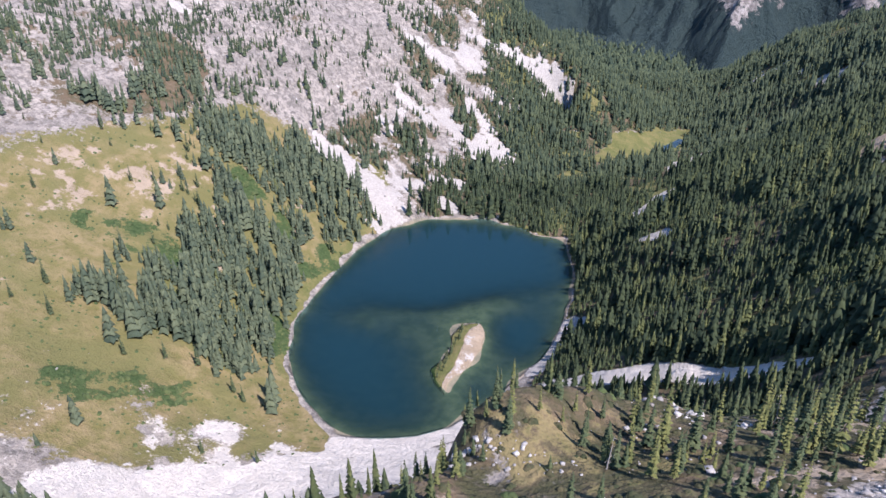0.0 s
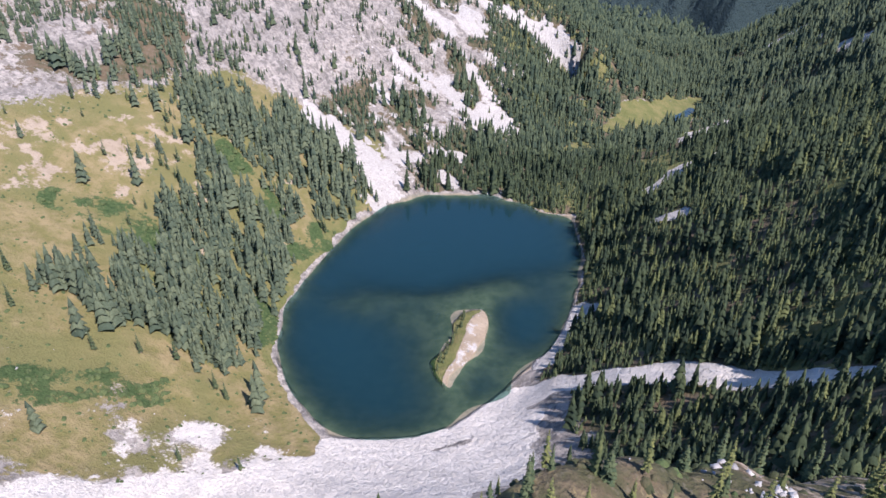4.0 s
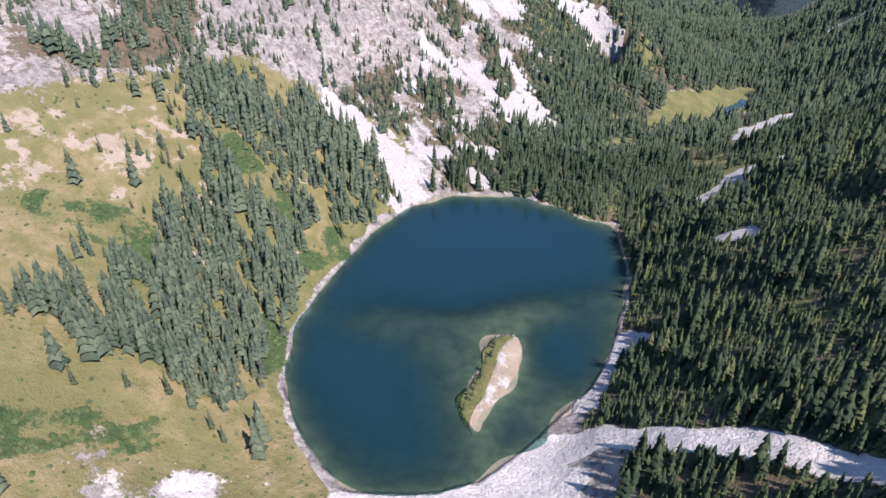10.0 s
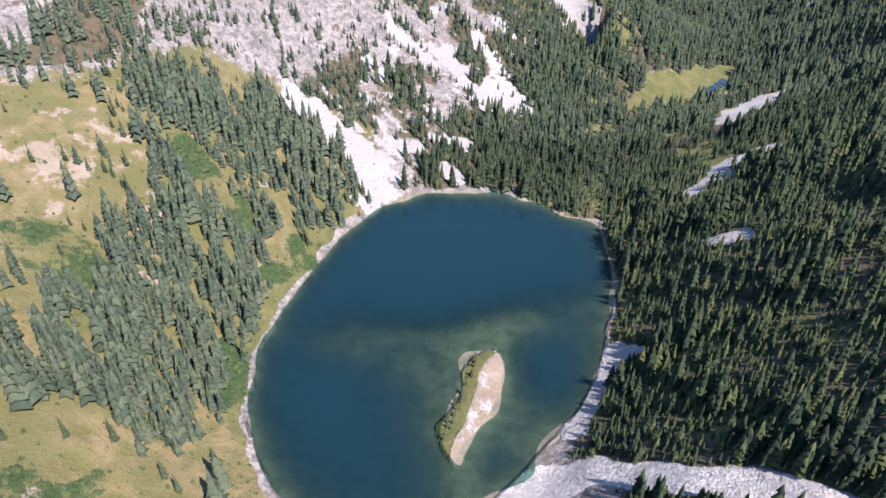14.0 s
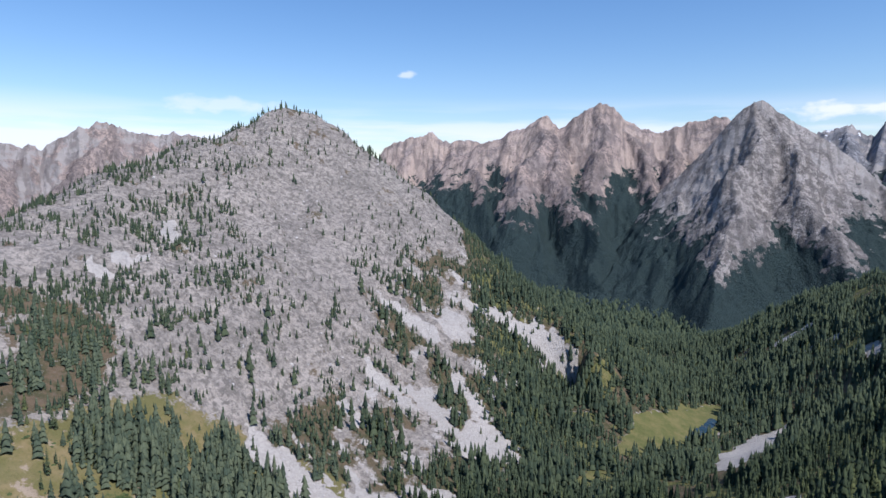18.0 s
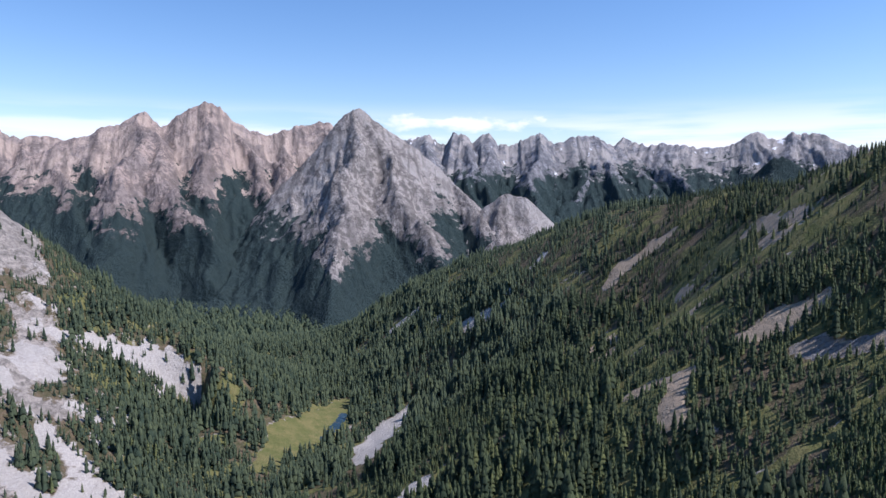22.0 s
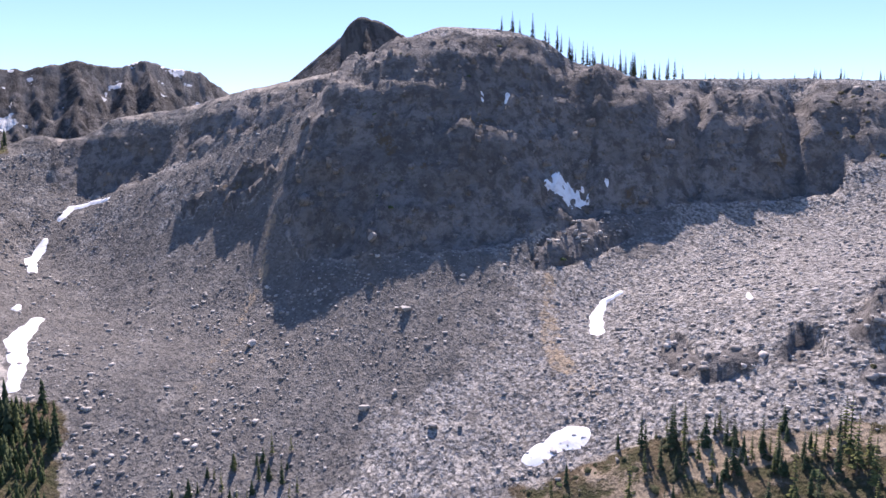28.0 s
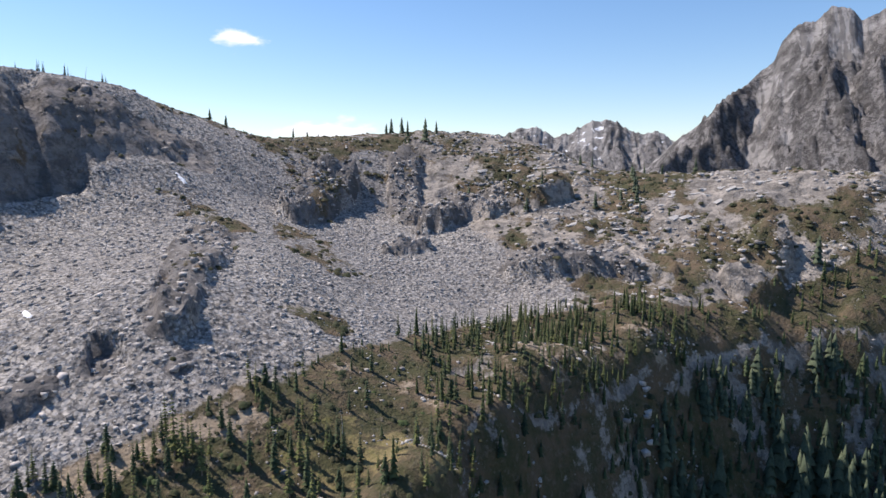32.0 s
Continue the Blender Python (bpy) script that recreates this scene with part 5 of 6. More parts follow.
# ---- shrubs ----
def shrub_template(seed):
    """A low bush of overlapping ragged domes, one metre high."""
    rng_ = random.Random(seed)
    verts, faces = [], []
    for _ in range(3):
        ox, oy, r, h_ = rng_.uniform(-.5, .5), rng_.uniform(-.5, .5), rng_.uniform(.5, .8), rng_.uniform(.6, 1.0)
        o = len(verts)
        verts.append((ox, oy, h_))
        for i in range(6):
            a = i * math.pi / 3 + rng_.uniform(-.3, .3)
            verts.append((ox + .6 * r * math.cos(a), oy + .6 * r * math.sin(a), h_ * rng_.uniform(.6, .85)))
        for i in range(6):
            a = i * math.pi / 3 + rng_.uniform(-.3, .3)
            verts.append((ox + r * math.cos(a), oy + r * math.sin(a), -0.1))
        for i in range(6):
            j = (i + 1) % 6
            faces += [(o, o + 1 + i, o + 1 + j), (o + 1 + i, o + 7 + i, o + 7 + j), (o + 1 + i, o + 7 + j, o + 1 + j)]
    return np.array(verts), np.array(faces)


BUSH = leaf_material("shrub_leaves", (0.05, 0.075, 0.028), (0.095, 0.12, 0.045))
SHRUBS = [shrub_template(k) for k in range(4)]
x, y, z, cv = scatter(26000, -330, 420, -30, 640)
want = 0.6 * cv["lush"] + (0.12 + 0.3 * step(0.0, 0.3, fractal(x, y, 35, 3, 94))) * cv["grass"] * (y > 200) + 0.10 * cv["heath"] * (inside(x, y, BENCH) < 0) + 0.05 * cv["heath"] * (x > 100)
keep = (rng.uniform(0, 1, len(x)) < want) & (inside(x, y, SHORE) > 3)
tall = np.where(cv["lush"] > 0.4, rng.uniform(1.2, 2.6, len(x)), rng.uniform(0.5, 1.4, len(x)))
thick = scatter(9000, -260, 150, -20, 150)
more = (rng.uniform(0, 1, 9000) < 0.5 * thick[3]["heath"] * (inside(thick[0], thick[1], BENCH) < 2))
forest("heath_shrubs", np.stack([thick[0], thick[1], thick[2], rng.uniform(0.4, 1.3, 9000), rng.uniform(1.0, 1.9, 9000)], -1)[more], SHRUBS, leaf_material("heath_leaves", (0.035, 0.045, 0.02), (0.085, 0.075, 0.04)), "dark low heath and shrubs covering the bench", "shrubs")
young = scatter(7000, -260, 150, -5, 150)
more = rng.uniform(0, 1, 7000) < (0.20 * young[3]["trees"] * step(-0.1, 0.3, fractal(young[0], young[1], 24, 2, 91)) + 0.10 * step(14, 3, np.abs(inside(young[0], young[1], TALUS) - 5))) * (inside(young[0], young[1], BENCH) < 2)
forest("young_firs", np.stack([young[0], young[1], young[2], rng.uniform(2.5, 7, 7000), rng.uniform(0.8, 1.1, 7000)], -1)[more], MID, FIR, "young firs between the taller trees of the bench")
SLENDER = [tree_template(8, 3, 60 + k) for k in range(5)]
slim = scatter(9000, -260, 110, -5, 135)
more = rng.uniform(0, 1, 9000) < 0.42 * slim[3]["trees"] * step(-0.2, 0.25, fractal(slim[0], slim[1], 17, 3, 92)) * (inside(slim[0], slim[1], BENCH) < 2) * (0.12 + 0.88 * step(10, -20, slim[0]))
forest("bench_larches", np.stack([slim[0], slim[1], slim[2], rng.uniform(5, 12, 9000), rng.uniform(0.55, 0.8, 9000)], -1)[more], SLENDER, leaf_material("bench_larch_needles", (0.045, 0.062, 0.026), (0.095, 0.11, 0.042)), "slender larches and firs standing close on the bench")
steep = scatter(10000, -265, 150, 30, 240)
more = rng.uniform(0, 1, 10000) < 0.45 * (steep[2] > 112) * step(0, 4, inside(steep[0], steep[1], BENCH) - np.where(steep[0] > -60, 12, 0)) * ((steep[0] < -60) | (steep[2] < 148)) * steep[3]["trees"]
forest("slope_firs", np.stack([steep[0], steep[1], steep[2], rng.uniform(4, 11, 10000), rng.uniform(0.85, 1.15, 10000)], -1)[more], MID, FIR, "dark firs clinging to the steep drop under the bench")
low = scatter(17000, -290, 130, -280, 70)
more = rng.uniform(0, 1, 17000) < 0.45 * low[3]["heath"] * (inside(low[0], low[1], BENCH) > 2)
forest("bowl_shrubs", np.stack([low[0], low[1], low[2], rng.uniform(0.5, 1.9, 17000), rng.uniform(1.0, 1.9, 17000)], -1)[more], SHRUBS, leaf_material("dark_heath_leaves", (0.035, 0.042, 0.02), (0.08, 0.068, 0.036)), "dark dwarf heath and shrubs between the stones of the bowl", "shrubs")
forest("shrubs", np.stack([x, y, z, tall, rng.uniform(1.0, 1.6, len(x))], -1)[keep], SHRUBS, BUSH, "low green alpine shrubs among the grass", "shrubs")

# ---- stones ----
STONE, n, l, s = material("grey_stone")
s.inputs["Roughness"].default_value = 0.92
isle = n.new("ShaderNodeNewGeometry").outputs["Random Per Island"]
one = n.new("ShaderNodeObjectInfo").outputs["Random"]
tone = calc(n, l, "FRACT", calc(n, l, "ADD", isle, one))
col = mix(n, l, tone, (0.20, 0.19, 0.18), (0.52, 0.49, 0.46))
col = mix(n, l, calc(n, l, "MULTIPLY", ramp(n, l, grain(n, l, 0.7, 5, rough=0.7), 0.5, 0.7), 0.5), col, (0.12, 0.115, 0.11))
l.new(col, s.inputs["Base Color"])
relief(n, l, s, grain(n, l, 0.5, 5, rough=0.7), 0.25, 0.7)


def stone_template(seed, cuts=1):
    """An angular block: a jittered icosahedron flattened and chipped."""
    rng_ = random.Random(seed)
    bm = bmesh.new()
    bmesh.ops.create_icosphere(bm, subdivisions=cuts, radius=1.0)
    planes = [(Vector((rng_.uniform(-1, 1), rng_.uniform(-1, 1), rng_.uniform(-1, 1))).normalized(), rng_.uniform(0.45, 0.75)) for _ in range(6)]
    sx, sy, sz = rng_.uniform(0.8, 1.3), rng_.uniform(0.6, 1.0), rng_.uniform(0.45, 0.75)
    for v in bm.verts:
        for normal, far in planes:
            over = v.co.dot(normal) - far
            if over > 0:
                v.co -= normal * over
        v.co = Vector((v.co.x * sx, v.co.y * sy, v.co.z * sz + 0.2)) * rng_.uniform(0.92, 1.08)
    verts, faces = np.array([v.co[:] for v in bm.verts]), np.array([[v.index for v in f.verts] for f in bm.faces])
    bm.free()
    return verts, faces


def block_template(seed):
    """A sharp-edged block: a skewed, jittered box."""
    rng_ = random.Random(seed)
    sx, sy, sz = rng_.uniform(0.6, 1.1), rng_.uniform(0.4, 0.8), rng_.uniform(0.3, 0.6)
    verts = [(sx * (x + rng_.uniform(-.35, .35)), sy * (y + rng_.uniform(-.35, .35)), sz * (z + rng_.uniform(-.3, .3)) + 0.25 * x * rng_.uniform(-1, 1)) for x in (-1, 1) for y in (-1, 1) for z in (-1, 1)]
    quads = [(0, 1, 3, 2), (4, 6, 7, 5), (0, 4, 5, 1), (2, 3, 7, 6), (0, 2, 6, 4), (1, 5, 7, 3)]
    return np.array(verts), np.array([t for q in quads for t in ((q[0], q[1], q[2]), (q[0], q[2], q[3]))])


def crag_template(seed):
    """A leaning, tapered rib of rock."""
    verts, faces = block_template(seed)
    rng_ = random.Random(seed + 500)
    verts = verts * np.array([0.8, 1.0, rng_.uniform(1.1, 1.8)])
    top = verts[:, 2] > 0
    verts[top, :2] *= rng_.uniform(0.6, 0.95)
    verts[:, 0] += rng_.uniform(-0.25, 0.25) * verts[:, 2]
    return verts, faces


ROCKS = [block_template(k) for k in range(14)]
CRAGS = [crag_template(k) for k in range(12)]


def strew(name, count, box, want, size, mat, label, sink=0.1, shapes=ROCKS):
    """One mesh of loose blocks: want and size are functions of place and cover."""
    x, y, z, cv = scatter(count, *box)
    keep = rng.uniform(0, 1, len(x)) < want(x, y, z, cv)
    big = size(x, y, rng.random(len(x)))
    return forest(name, np.stack([x, y, z + 0.4 + sink * big, big, 0 * x + 1], -1)[keep], shapes, mat, label, "rocks")


PALESTONE, n, l, s = material("pale_stone")
s.inputs["Roughness"].default_value = 0.92
col = mix(n, l, n.new("ShaderNodeNewGeometry").outputs["Random Per Island"], (0.27, 0.26, 0.245), (0.50, 0.48, 0.45))
l.new(mix(n, l, calc(n, l, "MULTIPLY", ramp(n, l, grain(n, l, 0.9, 6, rough=0.75), 0.5, 0.66), 0.6), col, (0.16, 0.15, 0.14)), s.inputs["Base Color"])
relief(n, l, s, grain(n, l, 0.6, 5, rough=0.7), 0.3, 0.7)
DARKSTONE, n, l, s = material("dark_stone")
s.inputs["Roughness"].default_value = 0.9
isle = n.new("ShaderNodeNewGeometry").outputs["Random Per Island"]
col = mix(n, l, isle, (0.15, 0.138, 0.128), (0.27, 0.25, 0.23))
l.new(mix(n, l, calc(n, l, "MULTIPLY", ramp(n, l, grain(n, l, 1.5, 6, rough=0.75), 0.45, 0.65), 0.7), col, (0.05, 0.047, 0.044)), s.inputs["Base Color"])
relief(n, l, s, grain(n, l, 0.9, 6, rough=0.75), 0.5, 0.9)
strew("talus_blocks", 105000, (-115, 250, -250, 175), lambda x, y, z, cv: cv["talus"] * (0.30 + 0.6 * step(-0.2, 0.3, fractal(x, y, 30, 3, 95))) * np.where(x < 150, 1.0, 0.6),
      lambda x, y, r: (0.17 + 0.75 * r ** 6) * np.where(x < 150, 1.1, 0.75), STONE, "grey angular blocks strewn over the talus slope")
strew("upper_talus_blocks", 22000, (200, 480, -60, 230), lambda x, y, z, cv: cv["talus"] * (0.12 + 0.5 * step(-0.1, 0.4, fractal(x, y, 40, 3, 97))),
      lambda x, y, r: 0.35 + 0.8 * r ** 5, STONE, "grey stones on the upper talus")
strew("outcrop_blocks", 26000, (-140, 215, -200, 70), lambda x, y, z, cv: 0.5 * step(1.15, 0.7, nearest(x, y, OUTCROPS)),
      lambda x, y, r: 0.45 + 1.3 * r ** 2, STONE, "jutting tilted slabs of grey rock", 0.0)
strew("cliff_blocks", 16000, (60, 490, -190, 140), lambda x, y, z, cv: 0.30 * step(1.1, 0.7, nearest(x, y, CLIFFS)) * cv["cliff"],
      lambda x, y, r: 0.9 + 2.4 * r ** 3, DARKSTONE, "dark craggy ribs and blocks of the cliff face", -0.55, CRAGS)
strew("slab_blocks", 30000, (-330, -60, -300, 60), lambda x, y, z, cv: 0.45 * step(-0.2, 0.3, fractal(x, y, 26, 3, 98)) * (1 - cv["talus"]) * (inside(x, y, BENCH) > 0),
      lambda x, y, r: 0.3 + 1.7 * r ** 4, STONE, "pale ice-worn slabs and blocks on the rise", -0.1)
strew("mountain_crags", 12000, (-430, 150, 690, 1240), lambda x, y, z, cv: 0.2 * cv["mount"] * step(-0.1, 0.3, fractal(x, y, 50, 3, 99)),
      lambda x, y, r: 0.8 + 2.0 * r ** 3, STONE, "grey crags and ledges on the rocky mountain", -0.5, CRAGS)
strew("bench_stones", 14000, (-260, 160, -20, 150), lambda x, y, z, cv: (inside(x, y, BENCH) < 0) * (0.03 + 0.45 * step(0.12, 0.4, fractal(x, y, 18, 3, 96))),
      lambda x, y, r: 0.16 + 0.8 * r ** 4, STONE, "pale stones scattered over the bench")
strew("shore_stones", 16000, (-230, 180, 180, 700), lambda x, y, z, cv: 0.30 * cv["scree"] * (z > 0.2), lambda x, y, r: 0.25 + 0.8 * r ** 3, STONE, "pale stones on beaches and scree")
strew("white_outcrop", 16000, (-140, 70, 0, 135), lambda x, y, z, cv: 0.7 * step(1.2, 0.7, nearest(x, y, [[(24, 84, 2.5), (14, 88, 4), (3, 92, 4), (-6, 90, 4)], [(40, 100, 2.2), (43, 102, 2)], [(50, 106, 3), (55, 111, 4), (58, 114, 3)], [(66, 104, 3), (70, 107, 3)], [(74, 112, 4), (82, 116, 5)], [(-16, 60, 1.5), (-20, 68, 2), (-25, 77, 2.5), (-33, 80, 1.5)],
      [(-43, 5, 4), (-48, 12, 3)], [(-52, 58, 2.5), (-58, 56, 2)], [(-102, 38, 3.5), (-118, 36, 4), (-132, 34, 3)], [(-98, 53, 2), (-119, 53, 2)], [(-30, 40, 2), (-36, 36, 2)], [(-3, 72, 2), (4, 70, 1.5)]])),
      lambda x, y, r: 0.2 + 0.7 * r ** 3, PALESTONE, "bright broken rock on the edge of the bench", 0.1)
# flat ice-worn slabs beyond the bench
SLABS = []
for k in range(4):
    v, f = block_template(80 + k)
    SLABS.append(tagged(new("rock_slab", from_parts("rock_slab", v * np.array([1.0, 1.0, 0.35]), f, [PALESTONE])), "flat pale ice-worn granite slab among the heath", "rock", "rock slabs"))
wx, wy = rng.uniform(-290, -95, 900), rng.uniform(-190, 20, 900)
hope = step(1.3, 0.6, nearest(wx, wy, [[(-190, -62, 18), (-225, -55, 22), (-250, -45, 20)], [(-150, -70, 14), (-172, -46, 12)], [(-120, -58, 10), (-130, -30, 10)], [(-140, 8, 8), (-95, -5, 5)], [(-120, -170, 12), (-160, -150, 12)]])) * 0.5
for k in np.nonzero(rng.uniform(0, 1, 900) < hope)[0][:90]:
    size, x, y = rng.uniform(0.8, 2.6), float(wx[k]), float(wy[k])
    e = 2.0
    z, zx, zy = (float(q) for q in on_ground([x, x + e, x], [y, y, y + e]))
    copy_thing(SLABS[k % 4], pose(x, y, z - 0.02 * size, 0.7 * math.degrees(math.atan((zy - z) / e)), -0.7 * math.degrees(math.atan((zx - z) / e)), rng.uniform(-20, 20)) @ Matrix.Diagonal((1.5 * size, size, size, 1)))
for ob, (x, y) in zip(SLABS, ((-200, -60), (-224, -66), (-242, -44), (-160, -60))):
    ob.matrix_world = pose(x, y, float(on_ground(x, y)[0]) - 0.1, 0, 0, 20) @ Matrix.Diagonal((3.4, 2.4, 2.4, 1))

BOULDERS = []
for k in range(5):
    v, f = stone_template(40 + k, 2)
    BOULDERS.append(tagged(new("boulder", from_parts("boulder", v, f, [STONE])), "large grey angular boulder lying on the talus", "boulder", "boulders"))
x, y, z, cv = scatter(6000, -120, 380, -120, 200)
keep = np.nonzero(rng.uniform(0, 1, len(x)) < cv["talus"] * 0.12)[0][:170]
for k in keep:
    size = rng.uniform(0.4, 1.2)
    copy_thing(BOULDERS[k % 5], pose(x[k], y[k], z[k] + 0.15 * size, rng.uniform(-15, 15), rng.uniform(-15, 15), rng.uniform(0, 360)) @ Matrix.Diagonal((size, size, size, 1)))
for ob, (x, y, size) in zip(BOULDERS, ((253, 72, 3.4), (270, 122, 2.8), (221, 83, 3.2), (205, 118, 2.2), (180, 110, 2.0))):
    ob.matrix_world = pose(x, y, float(on_ground(x, y)[0]) + 0.3, 5, -8, 40 * size) @ Matrix.Diagonal((size, size, size, 1))

# ---- snow ----
SNOW, n, l, s = material("old_snow")
l.new(mix(n, l, ramp(n, l, grain(n, l, 3, 5), 0.45, 0.75), (0.86, 0.88, 0.90), (0.62, 0.61, 0.60)), s.inputs["Base Color"])
s.inputs["Roughness"].default_value = 0.6
relief(n, l, s, grain(n, l, 1.2, 4), 0.2, 0.5)


def snow_patch(points, seed, label="patch of old white snow lying on the talus", name="snow_patch", mat=SNOW, thick=0.9):
    """A thin lens of snow along a line of (x, y, half width)."""
    px, py, pw = np.array(points).T
    step_ = max(0.6, pw.max() / 12)
    X, Y = np.meshgrid(np.arange(px.min() - 2 * pw.max(), px.max() + 2 * pw.max(), step_), np.arange(py.min() - 2 * pw.max(), py.max() + 2 * pw.max(), step_))
    d = strip(X, Y, points) + 0.55 * fractal(X, Y, 1.6 * pw.max(), 3, seed)
    Z = ground_height(X, Y).reshape(X.shape) + np.clip(1.0 - d, -0.6, 0.8) * thick
    i = np.arange(X.size).reshape(X.shape)
    quads = np.stack([i[:-1, :-1], i[:-1, 1:], i[1:, 1:], i[1:, :-1]], -1).reshape(-1, 4)
    quads = quads[(d.ravel()[quads] < 1.15).any(1)]
    used, quads = np.unique(quads, return_inverse=True)
    me = from_parts(name, np.stack([X, Y, Z], -1).reshape(-1, 3)[used], quads.reshape(-1, 4), [mat], smooth=True)
    if name == "pond":
        return tagged(new(name, me), label, "pond", kind="structure")
    return tagged(new(name, me), label, "snow", "snow patches")


for k, line in enumerate([
        [(147, 102, 3.0), (144, 95, 4.2), (138, 91, 3.2)], [(158, 47, 2.8), (164, 37, 2.6), (166, 27, 1.5), (163, 20, 1.3)], [(214, -4, 1.6), (209, -11, 4.2), (205, -21, 2.4)],
        [(306, 196, 2.0), (320, 190, 3.4), (336, 187, 4.2), (352, 175, 2.5)], [(401, 163, 1.8), (414, 160, 3.0), (426, 150, 1.6)], [(436, 140, 1.4), (443, 131, 2.2), (441, 122, 2.2), (430, 117, 1.4)],
        [(74, -117, 0.8), (70, -112, 1.2)], [(245, -12, 0.9), (244, -10, 0.9)], [(254, -3, 0.7), (253, -2, 0.7)], [(363, 180, 1.4), (366, 178, 1.3)], [(112, 26, 0.8), (114, 22, 0.8)], [(198, -31, 0.7), (197, -30, 0.7)]]):
    snow_patch(line, 200 + k)

POND, n, l, s = material("pond_water")
s.inputs["Base Color"].default_value, s.inputs["Roughness"].default_value, s.inputs["IOR"].default_value = (0.02, 0.04, 0.05, 1), 0.08, 1.33
for k, line in enumerate([[(300, 862, 3), (335, 895, 6), (360, 926, 4)], [(152, 716, 4), (158, 717, 4)], [(495, 1160, 6), (515, 1152, 7)]]):
    snow_patch(line, 300 + k, "small dark pond in the marshy meadow", "pond", POND, 0.5)

# ---- dead trees and logs ----
DEADWOOD, n, l, s = material("weathered_wood")
l.new(mix(n, l, grain(n, l, 0.3, 5, squeeze=(1, 1, 0.1)), (0.30, 0.27, 0.24), (0.50, 0.47, 0.43)), s.inputs["Base Color"])
s.inputs["Roughness"].default_value = 0.85


def dead_tree(height, seed):
    ob = tagged(new("dead_tree"), "bare grey weathered snag with broken limbs", "tree", "dead trees")
    me = trunk_mesh(height, 0.15, seed)
    me.materials.clear(), me.materials.append(DEADWOOD)
    trunk = new("trunk", me)
    trunk.parent = ob
    rng_ = random.Random(seed)
    verts, faces = [], []
    for _ in range(16):
        z0, a, q = height * rng_.uniform(0.25, 0.95), rng_.uniform(0, 6.28), rng_.uniform(0.4, 1.2)
        c_, s_, o = math.cos(a), math.sin(a), len(verts)
        verts += [(0.02 * s_, -0.02 * c_, z0), (-0.02 * s_, 0.02 * c_, z0), (0, 0, z0 + 0.06), (q * c_, q * s_, z0 - 0.2 * q)]
        faces += [(o, o + 1, o + 3), (o + 1, o + 2, o + 3), (o + 2, o, o + 3)]
    limbs = new("limbs", from_parts("limbs", verts, faces, [DEADWOOD]))
    limbs.parent = ob
    return ob


SNAG = dead_tree(9, 5)
for x, y, tilt, size in ((30, 84, 4, 1.0), (95, 84, 3, 0.8), (-48, 62, 85, 0.8), (-44, 60, 82, 0.9), (124, -193, 6, 0.9), (-8, 101, 5, 0.8), (75, 108, 4, 1.1), (-5, 418, 85, 0.7)):
    copy_thing(SNAG, pose(x, y, float(on_ground(x, y)[0]) + (0.2 if tilt > 45 else -0.1), tilt, 0, 37 * x) @ Matrix.Diagonal((size, size, size, 1)))
SNAG.matrix_world = pose(110, 150, float(on_ground(110, 150)[0]) - 0.1)

# ---- trees on the island and along the skyline ----
def plant(model, x, y, size, turn):
    copy_thing(model, pose(x, y, float(on_ground(x, y)[0]) - 0.1, 0, 0, turn) @ Matrix.Diagonal((size, size, size, 1)))


for k in range(40):
    t = k / 39
    x, y = -4 + 21 * t + rng.uniform(-2.5, 1.5), 360 + 60 * t + rng.uniform(-3, 3)
    if float(on_ground(x, y)[0]) > 0.25:
        plant(MODELS[k % 4], x, y, rng.uniform(0.35, 0.8), 40 * k)
for k in range(72):
    t = rng.uniform(0, 1) if k < 46 else rng.uniform(0.22, 0.55)
    line = [(276, -52), (250, -66), (226, -100), (203, -131), (158, -187), (107, -216)]
    i = min(int(t * 5), 4)
    f = t * 5 - i
    plant(MODELS[k % 3], line[i][0] + f * (line[i + 1][0] - line[i][0]) + rng.uniform(-4, 4), line[i][1] + f * (line[i + 1][1] - line[i][1]) + rng.uniform(-4, 4), rng.uniform(0.7, 1.5) * (1.0 if t < 0.6 else 0.6), 51 * k)

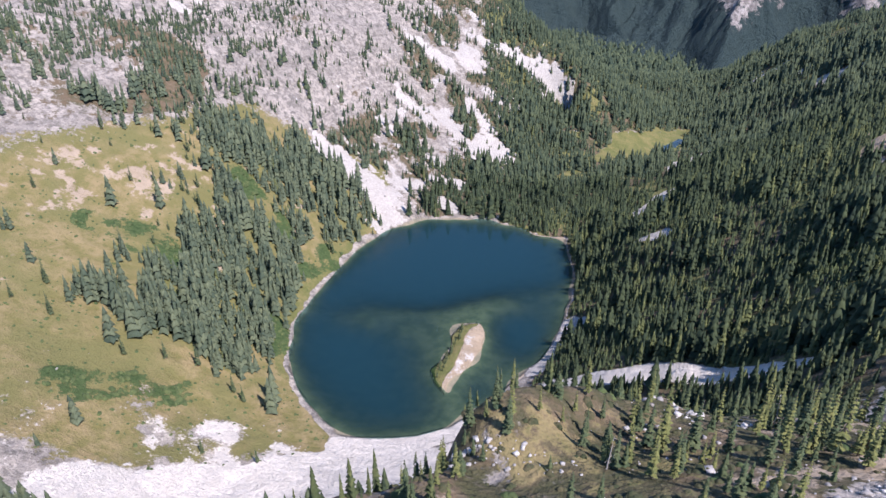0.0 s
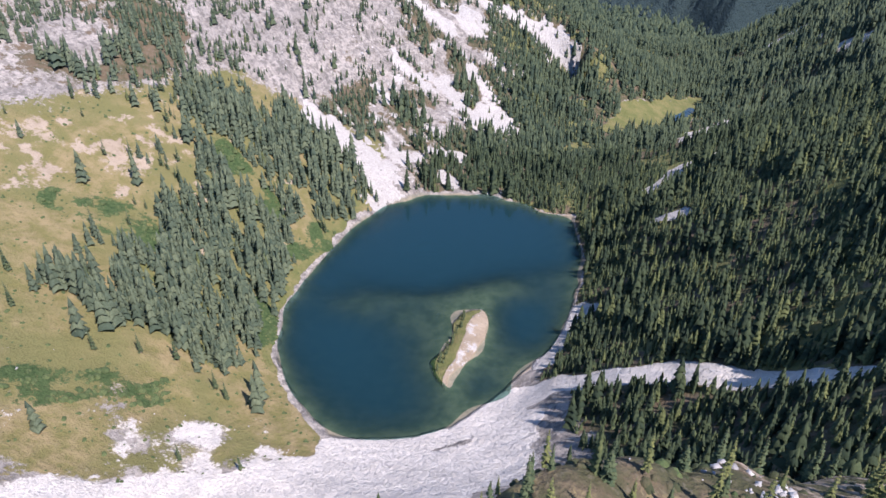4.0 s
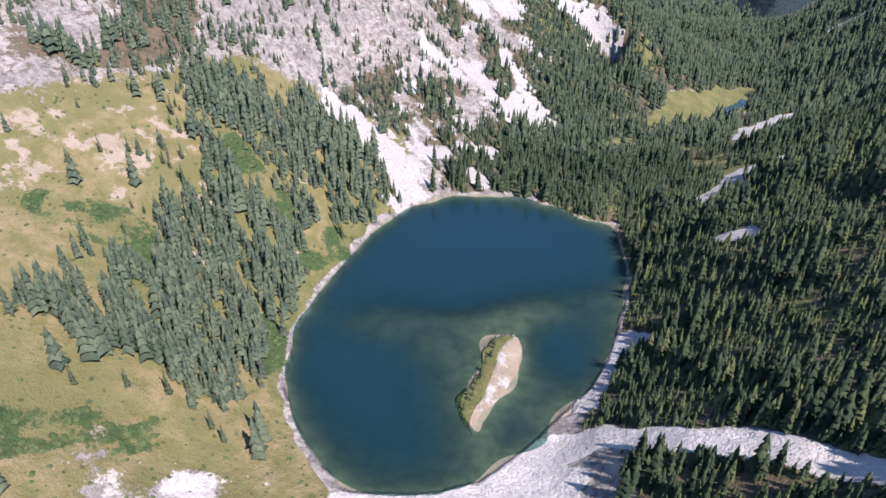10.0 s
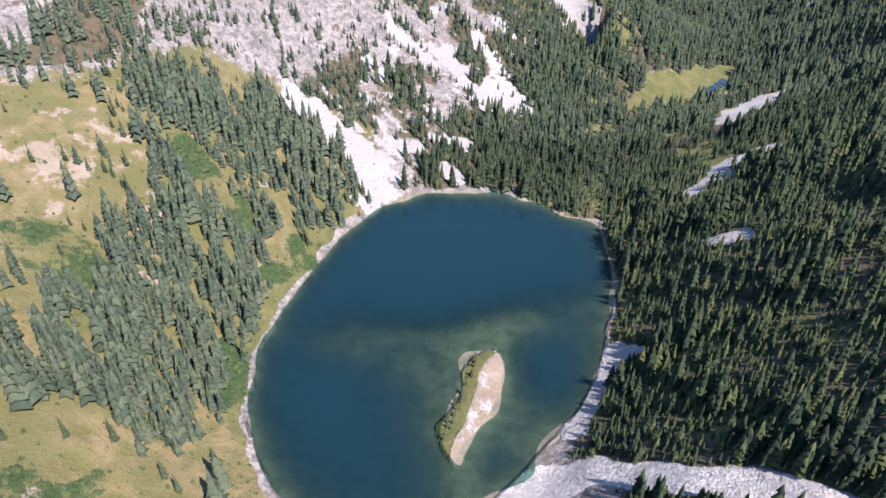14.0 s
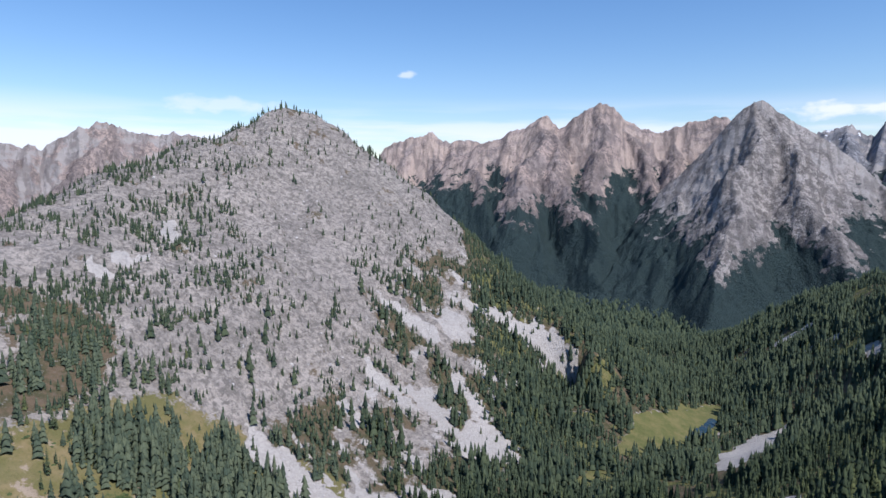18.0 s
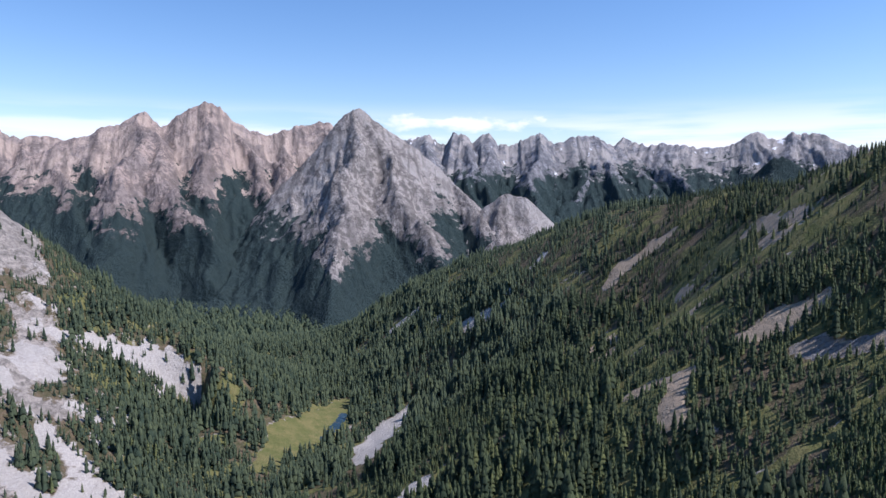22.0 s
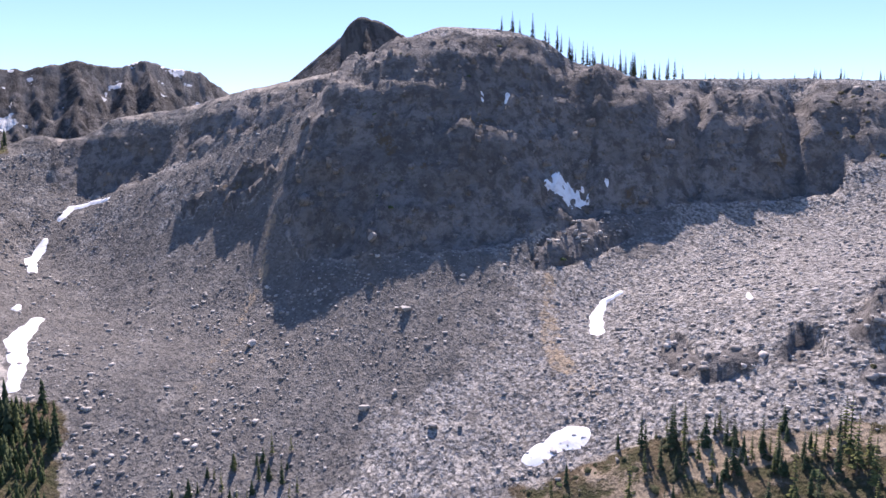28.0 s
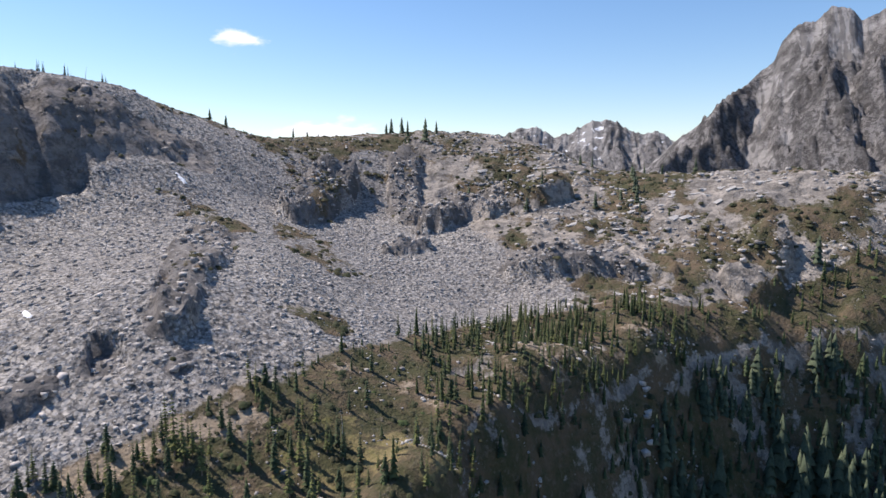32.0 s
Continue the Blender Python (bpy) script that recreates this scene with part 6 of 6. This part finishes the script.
# ---- trees along the foot of the talus ----
for k in range(34):
    line = [(117, 92), (104, 90), (92, 85), (78, 82), (67, 78)]
    t = rng.uniform(0, len(line) - 1.01)
    i, f = int(t), t % 1
    plant(MODELS[k % 7], line[i][0] + f * (line[i + 1][0] - line[i][0]) + rng.uniform(-7, 7), line[i][1] + f * (line[i + 1][1] - line[i][1]) + rng.uniform(-5, 9), rng.uniform(0.5, 1.15), 47 * k)
for k in range(34):
    plant(MODELS[(3, 4, 0, 3, 5)[k % 5]], rng.uniform(198, 230), rng.uniform(140, 176), rng.uniform(0.4, 0.9), 61 * k)

# ---- single trees on the western meadow ----
wx, wy = rng.uniform(-400, -95, 2500), rng.uniform(255, 640, 2500)
wz = ground_height(wx, wy)
near_wood = np.abs(inside(wx, wy, WEST_WOOD) - 8) < 9
odds = (inside(wx, wy, WEST_WOOD) > 1) * (inside(wx, wy, SHORE) > 8) * (0.02 + 0.12 * near_wood + 0.16 * (wy > 500) * step(0.0, 0.3, fractal(wx, wy, 45, 3, 93))) * (wz < 150)
MEADOW_TREES = [tagged(copy_thing(MODELS[k], pose(*p, float(on_ground(*p)[0]), 0, 0, 30 * k) @ Matrix.Diagonal((1.5, 1.5, 1.6, 1))), "tall grey-green fir standing alone on the meadow slope", "tree", "firs on the meadow")
                for k, p in ((0, (-180, 331)), (1, (-262, 500)), (2, (-300, 545)))]
for k in np.nonzero(rng.uniform(0, 1, 2500) < odds)[0][:140]:
    size = rng.uniform(0.8, 2.0)
    copy_thing(MEADOW_TREES[k % 3], pose(wx[k], wy[k], wz[k] - 0.1, 0, 0, rng.uniform(0, 360)) @ Matrix.Diagonal((size / 1.5, size / 1.5, size / 1.6, 1)))

# ---- tall larches at the end of the bench ----
for k, (x, y, size) in enumerate(((69, 87, 1.5), (65, 90, 1.3), (71, 84, 1.6), (67, 85, 1.1), (73, 79, 1.2), (63, 86, 0.9))):
    plant(MODELS[4 + k % 3], x, y, size, 70 * k)

# ---- dense young growth by the talus ----
gx_, gy_, gz_, gc_ = scatter(9000, 195, 345, 165, 330)
more = rng.uniform(0, 1, 9000) < 0.62 * gc_["heath"] * (inside(gx_, gy_, TALUS) > 3)
forest("young_growth", np.stack([gx_, gy_, gz_, rng.uniform(2.5, 6.5, 9000), rng.uniform(0.9, 1.25, 9000)], -1)[more], SMALL, leaf_material("young_needles", (0.045, 0.066, 0.028), (0.09, 0.11, 0.04)), "dense bright green young firs beside the talus")
